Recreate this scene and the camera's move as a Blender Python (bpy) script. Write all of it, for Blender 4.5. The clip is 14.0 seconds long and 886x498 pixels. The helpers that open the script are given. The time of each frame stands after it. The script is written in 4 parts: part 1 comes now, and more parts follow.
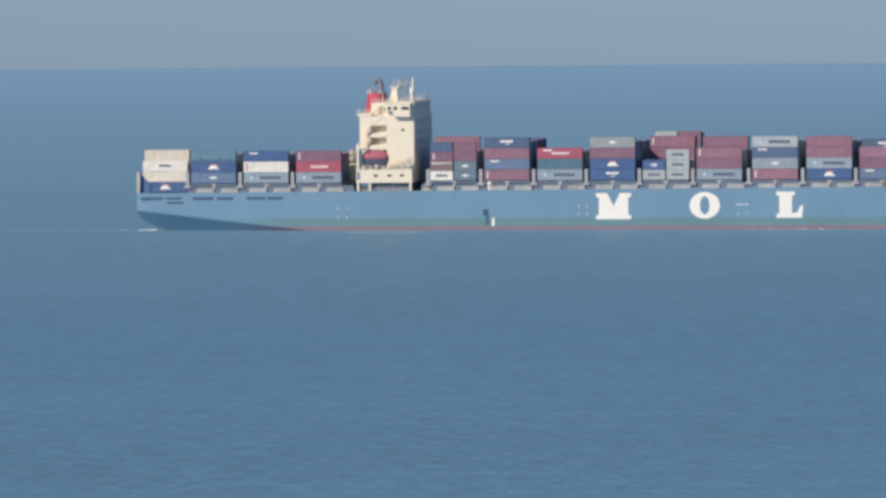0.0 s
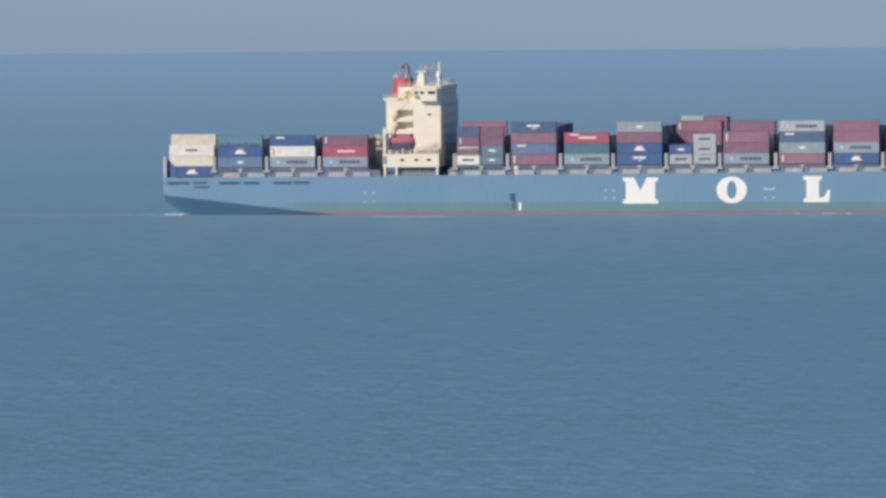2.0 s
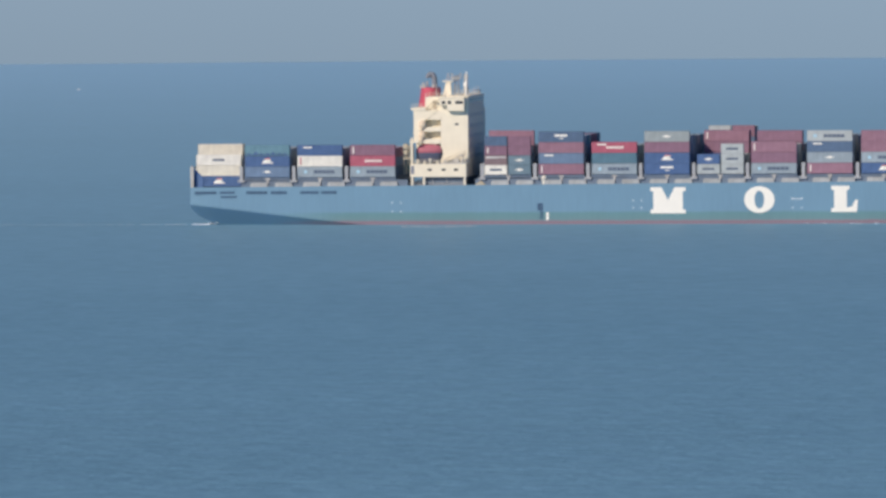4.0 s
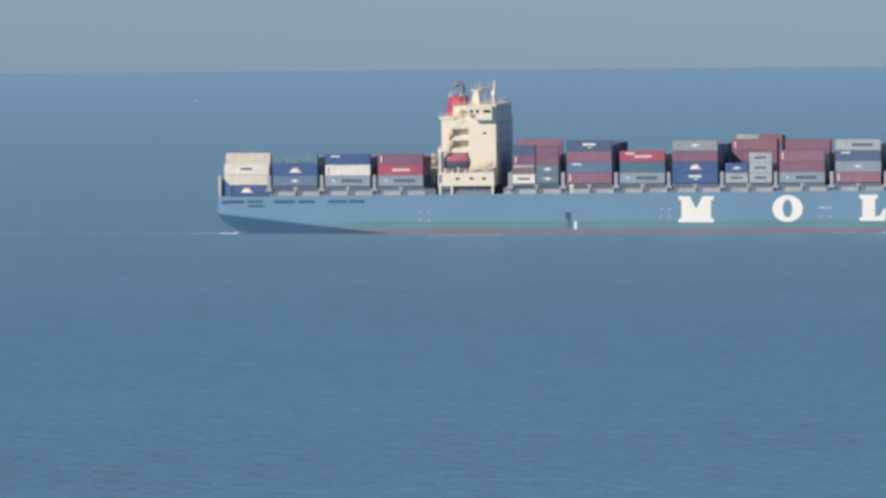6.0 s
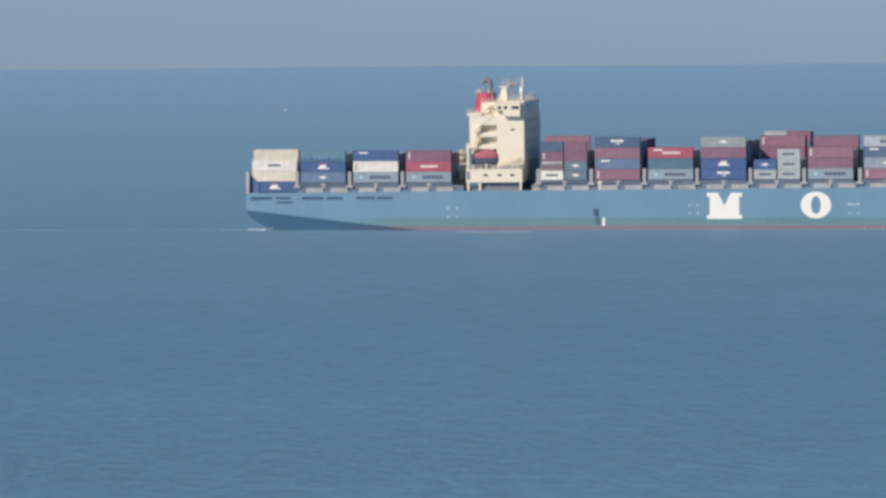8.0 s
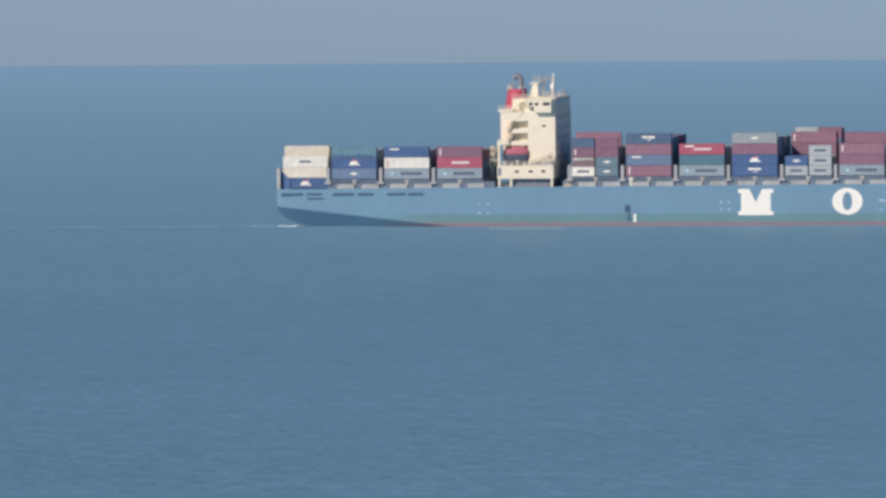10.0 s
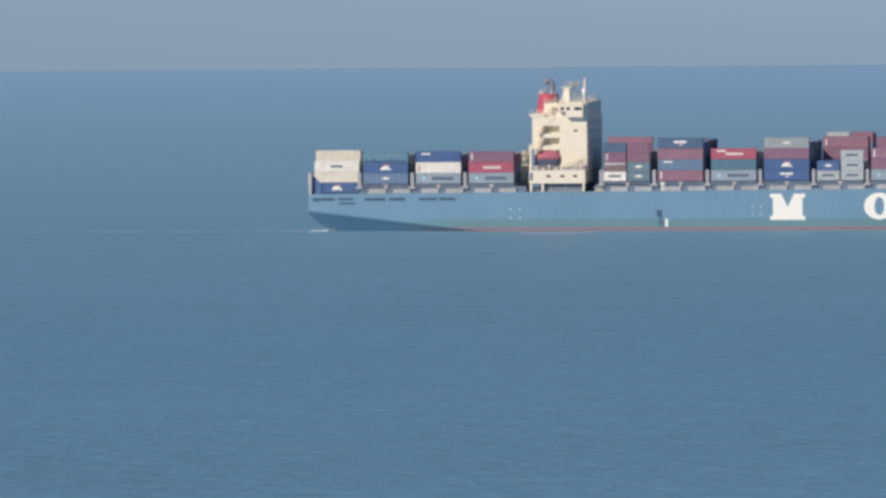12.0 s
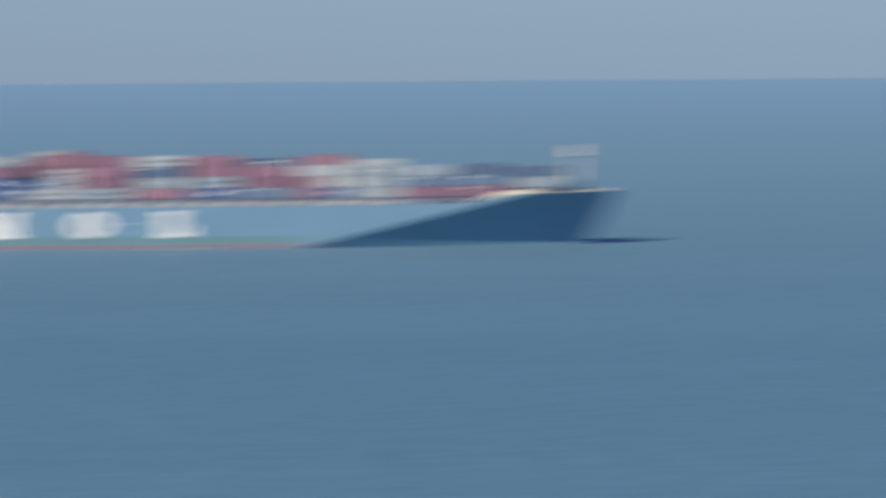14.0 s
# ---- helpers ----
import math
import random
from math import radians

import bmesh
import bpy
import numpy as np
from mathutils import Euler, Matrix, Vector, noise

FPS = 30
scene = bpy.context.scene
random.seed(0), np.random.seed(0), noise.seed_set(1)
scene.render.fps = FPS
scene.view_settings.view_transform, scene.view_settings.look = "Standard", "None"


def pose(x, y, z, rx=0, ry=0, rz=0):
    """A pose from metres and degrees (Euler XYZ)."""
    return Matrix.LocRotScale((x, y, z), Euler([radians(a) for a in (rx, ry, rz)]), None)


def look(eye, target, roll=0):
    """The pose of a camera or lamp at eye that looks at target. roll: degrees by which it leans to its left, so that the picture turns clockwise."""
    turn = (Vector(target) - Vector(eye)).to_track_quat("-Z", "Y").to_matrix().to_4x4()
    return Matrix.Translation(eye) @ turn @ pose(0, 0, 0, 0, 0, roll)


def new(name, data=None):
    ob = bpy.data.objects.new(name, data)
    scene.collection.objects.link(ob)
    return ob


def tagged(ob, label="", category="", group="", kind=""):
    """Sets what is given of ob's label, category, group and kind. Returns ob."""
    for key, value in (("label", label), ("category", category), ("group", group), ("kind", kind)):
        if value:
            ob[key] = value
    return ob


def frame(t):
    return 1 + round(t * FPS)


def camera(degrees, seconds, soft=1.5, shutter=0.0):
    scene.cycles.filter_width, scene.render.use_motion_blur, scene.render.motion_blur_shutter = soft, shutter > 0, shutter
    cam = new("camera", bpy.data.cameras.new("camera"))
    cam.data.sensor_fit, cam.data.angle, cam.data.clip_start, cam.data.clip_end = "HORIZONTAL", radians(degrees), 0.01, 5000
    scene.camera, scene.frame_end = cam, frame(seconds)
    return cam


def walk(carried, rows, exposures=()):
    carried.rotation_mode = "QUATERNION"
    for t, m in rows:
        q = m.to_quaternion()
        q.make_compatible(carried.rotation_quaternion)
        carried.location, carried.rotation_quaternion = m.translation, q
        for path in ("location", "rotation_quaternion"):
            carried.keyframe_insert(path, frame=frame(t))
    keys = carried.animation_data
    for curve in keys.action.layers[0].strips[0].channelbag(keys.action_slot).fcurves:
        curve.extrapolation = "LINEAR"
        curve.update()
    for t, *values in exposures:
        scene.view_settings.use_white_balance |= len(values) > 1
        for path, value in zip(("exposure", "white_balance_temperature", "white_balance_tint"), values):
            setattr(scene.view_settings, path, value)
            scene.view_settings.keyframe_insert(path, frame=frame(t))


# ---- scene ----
from collections import defaultdict

# ---------------------------------------------------------------- camera
EYE_Z = 86.5          # a hill above the shore
ROLL = 0.44
cam = camera(5.7225, 14.0, soft=3.0, shutter=0.5)
# seconds, pitch, yaw: a tripod held by hand, then a swing towards the bow
PAN = (
    (0.0, -2.1900, 0.0199),
    (0.1, -2.2151, 0.0105),
    (0.2, -2.2207, 0.0292),
    (0.3, -2.1786, 0.0199),
    (0.4, -2.2178, 0.0024),
    (0.5, -2.2178, 0.0070),
    (0.6, -2.1898, 0.0019),
    (0.7, -2.2070, 0.0109),
    (0.8, -2.1897, 0.0184),
    (0.9, -2.1841, 0.0260),
    (1.0, -2.2013, 0.0305),
    (1.1, -2.2013, 0.0055),
    (1.2, -2.2069, 0.0185),
    (1.3, -2.1707, 0.0013),
    (1.4, -2.2011, 0.0224),
    (1.5, -2.2068, 0.0032),
    (1.6, -2.1735, 0.0162),
    (1.7, -2.2070, 0.0239),
    (1.8, -2.1761, 0.0145),
    (1.9, -2.1901, 0.0164),
    (2.0, -2.2908, 0.0072),
    (2.1, -2.2013, 0.0091),
    (2.2, -2.2068, 0.0082),
    (2.3, -2.2459, 0.0129),
    (2.4, -2.1566, 0.0205),
    (2.5, -2.2346, -0.0055),
    (2.6, -2.2960, -0.0149),
    (2.7, -2.1397, -0.0072),
    (2.8, -2.1957, -0.0055),
    (2.9, -2.2626, -0.0035),
    (3.0, -2.1564, -0.0240),
    (3.1, -2.2180, -0.0053),
    (3.2, -2.2289, -0.0007),
    (5.3, -2.1845, -0.0112),
    (5.4, -2.1651, -0.0205),
    (5.5, -2.1564, -0.0130),
    (5.6, -2.1901, -0.0210),
    (5.7, -2.1705, -0.0190),
    (5.8, -2.1592, -0.0144),
    (5.9, -2.1901, -0.0038),
    (6.0, -2.1677, -0.0062),
    (6.1, -2.1621, -0.0143),
    (6.2, -2.1900, -0.0135),
    (6.3, -2.1678, -0.0102),
    (6.4, -2.1791, -0.0208),
    (6.5, -2.1958, -0.0276),
    (6.6, -2.1790, -0.0228),
    (6.7, -2.1905, -0.0251),
    (6.8, -2.1956, -0.0120),
    (6.9, -2.1874, -0.0143),
    (7.0, -2.1958, -0.0151),
    (7.1, -2.2013, -0.0187),
    (7.2, -2.2096, -0.0196),
    (7.3, -2.2069, -0.0205),
    (7.4, -2.1960, -0.0133),
    (7.5, -2.2068, -0.0225),
    (7.6, -2.1957, -0.0095),
    (7.7, -2.1929, -0.0174),
    (7.8, -2.2039, -0.0211),
    (7.9, -2.1927, -0.0079),
    (8.0, -2.1900, -0.0103),
    (8.1, -2.2037, -0.0208),
    (8.2, -2.1789, -0.0122),
    (10.3, -2.2153, 0.0052),
    (10.4, -2.1984, 0.0046),
    (10.5, -2.1593, 0.0063),
    (10.6, -2.2095, 0.0193),
    (10.7, -2.2012, -0.0037),
    (10.8, -2.1760, 0.0233),
    (10.9, -2.2375, 0.0753),
    (11.0, -2.1984, 0.0271),
    (11.1, -2.1756, 0.0150),
    (11.2, -2.2263, -0.0083),
    (11.3, -2.1761, -0.0203),
    (11.4, -2.1790, -0.0072),
    (11.5, -2.2152, 0.0088),
    (11.6, -2.1763, 0.0022),
    (11.7, -2.1984, -0.0156),
    (11.8, -2.2151, -0.0023),
    (11.9, -2.1870, 0.0109),
    (12.0, -2.1816, 0.0237),
    (12.1, -2.2317, 0.0254),
    (12.2, -2.2039, 0.0051),
    (12.3, -2.1649, 0.0405),
    (12.4, -2.2481, -0.0081),
    (12.5, -2.1984, -0.0283),
    (12.6, -2.1594, -0.0155),
    (12.7, -2.2897, -0.2253),
    (12.8, -2.3982, -0.1358),
    (12.9, -2.2481, -0.1090),
    (13.0, -2.1929, -0.2428),
    (13.1, -2.3726, -0.2294),
    (13.2, -2.2083, -0.2095),
    (13.3, -2.2192, -0.2516),
    (13.4, -2.3434, -0.4874),
    (13.5, -2.1270, -0.9971),
    (13.6, -2.0850, -1.3132),
    (13.7, -2.2192, -1.6293),
    (13.78, -2.0480, -2.0600),
    (13.8, -2.0256, -2.1281),
    (13.82, -2.0040, -2.1960),
    (13.9, -2.1290, -3.3574),
    (14.0, -2.0960, -5.2697),
)
walk(cam, [(t, pose(0, 0, EYE_Z, 90 + p, ROLL, y)) for t, p, y in PAN], exposures=((0, 0.0, 6500, 16), (14, 0.0, 6500, 16)))

# ---------------------------------------------------------------- light
SUN_ELEV, SUN_AZ = 30.0, 222.0     # azimuth clockwise from +Y
world = bpy.data.worlds.new("sky")
scene.world = world
world.use_nodes = True
wn = world.node_tree.nodes
sky = wn.new("ShaderNodeTexSky")
sky.sky_type = "NISHITA"
sky.sun_disc = False
sky.sun_elevation, sky.sun_rotation = radians(SUN_ELEV), radians(SUN_AZ)
sky.altitude, sky.air_density, sky.dust_density, sky.ozone_density = 80, 0.58, 0.40, 7.0
wn["Background"].inputs["Strength"].default_value = 0.086
world.node_tree.links.new(sky.outputs["Color"], wn["Background"].inputs["Color"])

sun_data = bpy.data.lights.new("sun", "SUN")
sun_data.energy, sun_data.angle, sun_data.color = 3.35, radians(0.53), (1.0, 0.88, 0.70)
sun = new("sun", sun_data)
_el, _az = radians(SUN_ELEV), radians(SUN_AZ)
_s = Vector((math.sin(_az) * math.cos(_el), math.cos(_az) * math.cos(_el), math.sin(_el)))
sun.matrix_world = look(_s * 400 + Vector((0, 2400, 0)), (0, 2400, 0))


# ---------------------------------------------------------------- materials
def paint(name, color, rough=0.55, wear=0.25, scale=0.35, bump=0.0, streak=True, metallic=0.0):
    """Weathered ship's paint: large fading, rain streaks, small grime."""
    m = bpy.data.materials.new(name)
    m.use_nodes = True
    n, l = m.node_tree.nodes, m.node_tree.links
    b = n["Principled BSDF"]
    tc = n.new("ShaderNodeTexCoord")
    big = n.new("ShaderNodeTexNoise")
    big.inputs["Scale"].default_value = scale
    big.inputs["Detail"].default_value = 5
    mp = n.new("ShaderNodeMapping")
    mp.inputs["Scale"].default_value = (1.4, 1.4, 0.12) if streak else (1, 1, 1)
    st = n.new("ShaderNodeTexNoise")
    st.inputs["Scale"].default_value = 1.7
    st.inputs["Detail"].default_value = 4
    l.new(tc.outputs["Object"], big.inputs["Vector"])
    l.new(tc.outputs["Object"], mp.inputs["Vector"])
    l.new(mp.outputs["Vector"], st.inputs["Vector"])
    info = n.new("ShaderNodeObjectInfo")
    add = n.new("ShaderNodeMath")
    add.operation = "MULTIPLY_ADD"
    l.new(st.outputs["Fac"], add.inputs[0])
    add.inputs[1].default_value = 0.6
    l.new(big.outputs["Fac"], add.inputs[2])
    add2 = n.new("ShaderNodeMath")
    add2.operation = "MULTIPLY_ADD"
    l.new(info.outputs["Random"], add2.inputs[0])
    add2.inputs[1].default_value = 0.25
    l.new(add.outputs[0], add2.inputs[2])
    ramp = n.new("ShaderNodeMapRange")
    ramp.inputs["From Min"].default_value = 0.55
    ramp.inputs["From Max"].default_value = 1.25
    ramp.inputs["To Min"].default_value = 1.0 - wear
    ramp.inputs["To Max"].default_value = 1.0 + wear * 0.6
    l.new(add2.outputs[0], ramp.inputs["Value"])
    mul = n.new("ShaderNodeVectorMath")
    mul.operation = "SCALE"
    mul.inputs[0].default_value = color[:3]
    l.new(ramp.outputs[0], mul.inputs["Scale"])
    l.new(mul.outputs[0], b.inputs["Base Color"])
    b.inputs["Roughness"].default_value = rough
    b.inputs["Metallic"].default_value = metallic
    b.inputs["Specular IOR Level"].default_value = 0.12
    if bump:
        bp = n.new("ShaderNodeBump")
        bp.inputs["Strength"].default_value = bump
        bp.inputs["Distance"].default_value = 0.02
        l.new(st.outputs["Fac"], bp.inputs["Height"])
        l.new(bp.outputs["Normal"], b.inputs["Normal"])
    return m


def hull_paint(name):
    """Light blue topsides, a green boot-top band and red antifouling below it."""
    m = paint(name, (0.182, 0.334, 0.462), rough=0.5, wear=0.10, scale=0.05, bump=0.15)
    n, l = m.node_tree.nodes, m.node_tree.links
    b = n["Principled BSDF"]
    mul = b.inputs["Base Color"].links[0].from_node
    tc = next(k for k in n if k.bl_idname == "ShaderNodeTexCoord")
    sep = n.new("ShaderNodeSeparateXYZ")
    l.new(tc.outputs["Object"], sep.inputs[0])
    wob = n.new("ShaderNodeTexNoise")
    wob.inputs["Scale"].default_value = 0.25
    wob.inputs["Detail"].default_value = 6
    l.new(tc.outputs["Object"], wob.inputs["Vector"])
    sumz = n.new("ShaderNodeMath")
    sumz.operation = "MULTIPLY_ADD"
    l.new(wob.outputs["Fac"], sumz.inputs[0])
    sumz.inputs[1].default_value = 0.5
    l.new(sep.outputs["Z"], sumz.inputs[2])
    ends = []
    for lo, hi in ((22.0, 42.0), (224.0, 206.0)):      # the bands fade under the counter and the flare
        q = n.new("ShaderNodeMapRange")
        q.inputs["From Min"].default_value = lo
        q.inputs["From Max"].default_value = hi
        l.new(sep.outputs["X"], q.inputs["Value"])
        ends.append(q)
    along = n.new("ShaderNodeMath")
    along.operation = "MULTIPLY"
    l.new(ends[0].outputs[0], along.inputs[0])
    l.new(ends[1].outputs[0], along.inputs[1])
    ramp = n.new("ShaderNodeValToRGB")
    mr = n.new("ShaderNodeMapRange")
    mr.inputs["From Min"].default_value = -0.3
    mr.inputs["From Max"].default_value = 9.7
    l.new(sumz.outputs[0], mr.inputs["Value"])
    l.new(mr.outputs[0], ramp.inputs["Fac"])
    e = ramp.color_ramp.elements
    e[0].position, e[0].color = 0.0, (0.275, 0.215, 0.265, 1)
    e[1].position, e[1].color = 1.0, (0.182, 0.334, 0.462, 1)
    for p, c in ((0.09, (0.275, 0.220, 0.270, 1)), (0.125, (0.165, 0.290, 0.325, 1)), (0.30, (0.150, 0.302, 0.335, 1)), (0.37, (0.182, 0.334, 0.462, 1))):
        k = e.new(p)
        k.color = c
    for link in list(mul.inputs[0].links):
        l.remove(link)
    pick = n.new("ShaderNodeMix")
    pick.data_type = "RGBA"
    pick.inputs["A"].default_value = (0.182, 0.334, 0.462, 1)
    l.new(along.outputs[0], pick.inputs["Factor"])
    l.new(ramp.outputs["Color"], pick.inputs["B"])
    l.new(pick.outputs["Result"], mul.inputs[0])
    return m


def glass_dark(name):
    m = bpy.data.materials.new(name)
    m.use_nodes = True
    b = m.node_tree.nodes["Principled BSDF"]
    b.inputs["Base Color"].default_value = (0.03, 0.045, 0.06, 1)
    b.inputs["Roughness"].default_value = 0.08
    return m


def sea_water(name):
    m = bpy.data.materials.new(name)
    m.use_nodes = True
    n, l = m.node_tree.nodes, m.node_tree.links
    b = n["Principled BSDF"]
    tc = n.new("ShaderNodeTexCoord")

    def noise_tex(scale, detail, sx=1.0, sy=1.0, rough=0.55):
        mp = n.new("ShaderNodeMapping")
        mp.inputs["Scale"].default_value = (sx, sy, 1)
        mp.inputs["Rotation"].default_value = (0, 0, -0.03)
        t = n.new("ShaderNodeTexNoise")
        t.inputs["Scale"].default_value = scale
        t.inputs["Detail"].default_value = detail
        t.inputs["Roughness"].default_value = rough
        l.new(tc.outputs["Object"], mp.inputs["Vector"])
        l.new(mp.outputs["Vector"], t.inputs["Vector"])
        return t

    chop = noise_tex(0.26, 3, 0.85, 1.0, 0.5)
    swell = noise_tex(0.03, 2, 0.4, 1.0)
    patch = noise_tex(0.006, 3, 0.6, 1.0)
    h = n.new("ShaderNodeMath")
    h.operation = "MULTIPLY_ADD"
    l.new(swell.outputs["Fac"], h.inputs[0])
    h.inputs[1].default_value = 2.0
    l.new(chop.outputs["Fac"], h.inputs[2])
    bp = n.new("ShaderNodeBump")
    bp.inputs["Strength"].default_value = 1.0
    bp.inputs["Distance"].default_value = 0.65
    l.new(h.outputs[0], bp.inputs["Height"])
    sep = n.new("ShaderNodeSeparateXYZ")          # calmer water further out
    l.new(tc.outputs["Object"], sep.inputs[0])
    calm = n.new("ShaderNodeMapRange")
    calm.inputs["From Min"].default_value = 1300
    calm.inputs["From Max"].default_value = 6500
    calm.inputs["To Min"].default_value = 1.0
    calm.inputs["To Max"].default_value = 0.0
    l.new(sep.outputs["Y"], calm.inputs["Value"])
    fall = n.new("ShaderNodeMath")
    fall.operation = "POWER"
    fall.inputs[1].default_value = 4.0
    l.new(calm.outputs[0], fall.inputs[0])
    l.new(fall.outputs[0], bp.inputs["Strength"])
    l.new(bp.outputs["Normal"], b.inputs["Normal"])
    mix = n.new("ShaderNodeMix")
    mix.data_type = "RGBA"
    mix.inputs["A"].default_value = (0.122, 0.268, 0.379, 1)
    mix.inputs["B"].default_value = (0.205, 0.425, 0.583, 1)
    streak = noise_tex(0.135, 4, 0.95, 1.0, 0.58)
    both = n.new("ShaderNodeMath")
    both.operation = "MULTIPLY_ADD"
    l.new(streak.outputs["Fac"], both.inputs[0])
    both.inputs[1].default_value = 2.6
    l.new(patch.outputs["Fac"], both.inputs[2])
    tone = n.new("ShaderNodeMapRange")
    tone.inputs["From Min"].default_value = 0.85
    tone.inputs["From Max"].default_value = 2.85
    l.new(both.outputs[0], tone.inputs["Value"])
    l.new(tone.outputs[0], mix.inputs["Factor"])
    off = n.new("ShaderNodeMapRange")              # distance haze painted into the base colour, paler offshore
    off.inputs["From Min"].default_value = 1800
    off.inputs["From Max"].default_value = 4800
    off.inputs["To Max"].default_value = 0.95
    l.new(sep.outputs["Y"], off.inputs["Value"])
    haze_mix = n.new("ShaderNodeMix")
    haze_mix.data_type = "RGBA"
    haze_mix.inputs["B"].default_value = (0.330, 0.566, 0.702, 1)
    l.new(off.outputs[0], haze_mix.inputs["Factor"])
    l.new(mix.outputs["Result"], haze_mix.inputs["A"])
    l.new(haze_mix.outputs["Result"], b.inputs["Base Color"])
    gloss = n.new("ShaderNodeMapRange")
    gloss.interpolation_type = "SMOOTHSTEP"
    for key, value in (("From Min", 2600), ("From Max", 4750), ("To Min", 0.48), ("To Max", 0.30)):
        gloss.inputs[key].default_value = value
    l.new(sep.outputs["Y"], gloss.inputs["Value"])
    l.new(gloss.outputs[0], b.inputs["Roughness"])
    b.inputs["IOR"].default_value = 1.33
    slick = n.new("ShaderNodeMapRange")            # glassy water towards the horizon mirrors the sky
    slick.interpolation_type = "SMOOTHSTEP"
    slick.inputs["From Min"].default_value = 4780
    slick.inputs["From Max"].default_value = 4920
    slick.inputs["To Min"].default_value = 0.03
    slick.inputs["To Max"].default_value = 0.07
    l.new(sep.outputs["Y"], slick.inputs["Value"])
    l.new(slick.outputs[0], b.inputs["Specular IOR Level"])
    b.inputs["Specular Tint"].default_value = (1.0, 0.96, 0.78, 1)
    return m


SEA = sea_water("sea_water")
HULL = hull_paint("hull_paint")
WHITE = paint("house_white", (0.900, 0.838, 0.676), rough=0.75, wear=0.07, scale=0.4)
MARK = paint("mark_white", (0.950, 0.945, 0.870), rough=0.5, wear=0.04)
DECK = paint("deck_paint", (0.300, 0.355, 0.411), rough=0.8, wear=0.25, streak=False)
STEEL = paint("pale_grey_steel", (0.560, 0.555, 0.530), rough=0.6, wear=0.2)
POSTS = paint("grey_post", (0.430, 0.455, 0.480), rough=0.6, wear=0.2)
PLATE = paint("faded_grey_plate", (0.470, 0.490, 0.490), rough=0.7, wear=0.3)
# Slate tone that also stands in for shade at the deck edge and side passage.
SHADOWSTEEL = paint("slate_steel_and_shade", (0.190, 0.251, 0.333), rough=0.6, wear=0.2)
FUNNEL = paint("funnel_red", (0.550, 0.105, 0.155), rough=0.45, wear=0.15)
SOOT = paint("soot_grey", (0.270, 0.300, 0.350), rough=0.7, wear=0.2)
BOATRED = paint("lifeboat_red", (0.500, 0.170, 0.215), rough=0.35, wear=0.12)
MAROON = paint("boat_shade_navy", (0.110, 0.130, 0.200), rough=0.5, wear=0.15)
# Dark slate paint; on the mooring ports it stands in for shade.
DARK = paint("dark_paint_and_port_shade", (0.075, 0.136, 0.222), rough=0.8, wear=0.2)
GLASS = glass_dark("window_glass")
BLIND = paint("shuttered_window", (0.600, 0.606, 0.555), rough=0.85, wear=0.1)
FADED = paint("faded_mark", (0.560, 0.680, 0.760), rough=0.5, wear=0.1)
TAN = paint("canvas_tan", (0.550, 0.491, 0.366), rough=0.9, wear=0.2)
BUFF = paint("buff_paint", (0.780, 0.660, 0.500), rough=0.7, wear=0.2)
CREAM = paint("cream_paint", (0.750, 0.731, 0.644), rough=0.6, wear=0.2)
# Thin foam, and the flakes that stand in for a reflection.
TRAIL = paint("thin_foam_and_reflection", (0.400, 0.500, 0.580), rough=0.9, wear=0.15, streak=False)
FOAM = paint("foam", (0.750, 0.815, 0.888), rough=0.9, wear=0.1, streak=False)
GULL = paint("feather_white", (0.740, 0.780, 0.810), rough=0.8, wear=0.05, streak=False)

COL = {
    "cream": (0.780, 0.752, 0.644), "white": (0.900, 0.888, 0.810), "palegrey": (0.648, 0.647, 0.644),
    "silver": (0.490, 0.548, 0.560), "drab": (0.350, 0.405, 0.420), "grey": (0.360, 0.445, 0.505), "slate": (0.185, 0.275, 0.405), "blue": (0.100, 0.178, 0.350),
    "navy": (0.125, 0.195, 0.305), "teal": (0.165, 0.315, 0.392), "dteal": (0.185, 0.275, 0.335),
    "red": (0.490, 0.148, 0.208), "brick": (0.362, 0.215, 0.280), "wine": (0.298, 0.182, 0.250),
    "brown": (0.266, 0.204, 0.220), "green": (0.125, 0.235, 0.310),
}
WORDS = {"cream": "cream-white", "white": "off-white", "palegrey": "pale grey", "grey": "light grey", "silver": "silver grey", "drab": "drab grey-green", "slate": "slate blue",
         "blue": "royal blue", "navy": "dark navy", "teal": "faded teal", "dteal": "dull grey-teal", "red": "bright red",
         "brick": "faded brick-red", "wine": "dark wine-red", "brown": "rusty brown", "green": "dark green"}
CPAINT = {k: paint("box_" + k, c, rough=0.55, wear=0.18, scale=0.5) for k, c in COL.items()}


# ---------------------------------------------------------------- mesh helpers
def box(bm, x0, x1, y0, y1, z0, z1):
    v = [bm.verts.new(p) for p in ((x0, y0, z0), (x1, y0, z0), (x1, y1, z0), (x0, y1, z0), (x0, y0, z1), (x1, y0, z1), (x1, y1, z1), (x0, y1, z1))]
    for f in ((3, 2, 1, 0), (4, 5, 6, 7), (0, 1, 5, 4), (1, 2, 6, 5), (2, 3, 7, 6), (3, 0, 4, 7)):
        bm.faces.new([v[i] for i in f])
    return v


def rod(bm, a, b, r, seg=8, r2=None):
    a, b = Vector(a), Vector(b)
    m = Matrix.Translation((a + b) / 2) @ (b - a).to_track_quat("Z", "Y").to_matrix().to_4x4()
    bmesh.ops.create_cone(bm, cap_ends=True, segments=seg, radius1=r, radius2=r if r2 is None else r2, depth=(b - a).length, matrix=m)


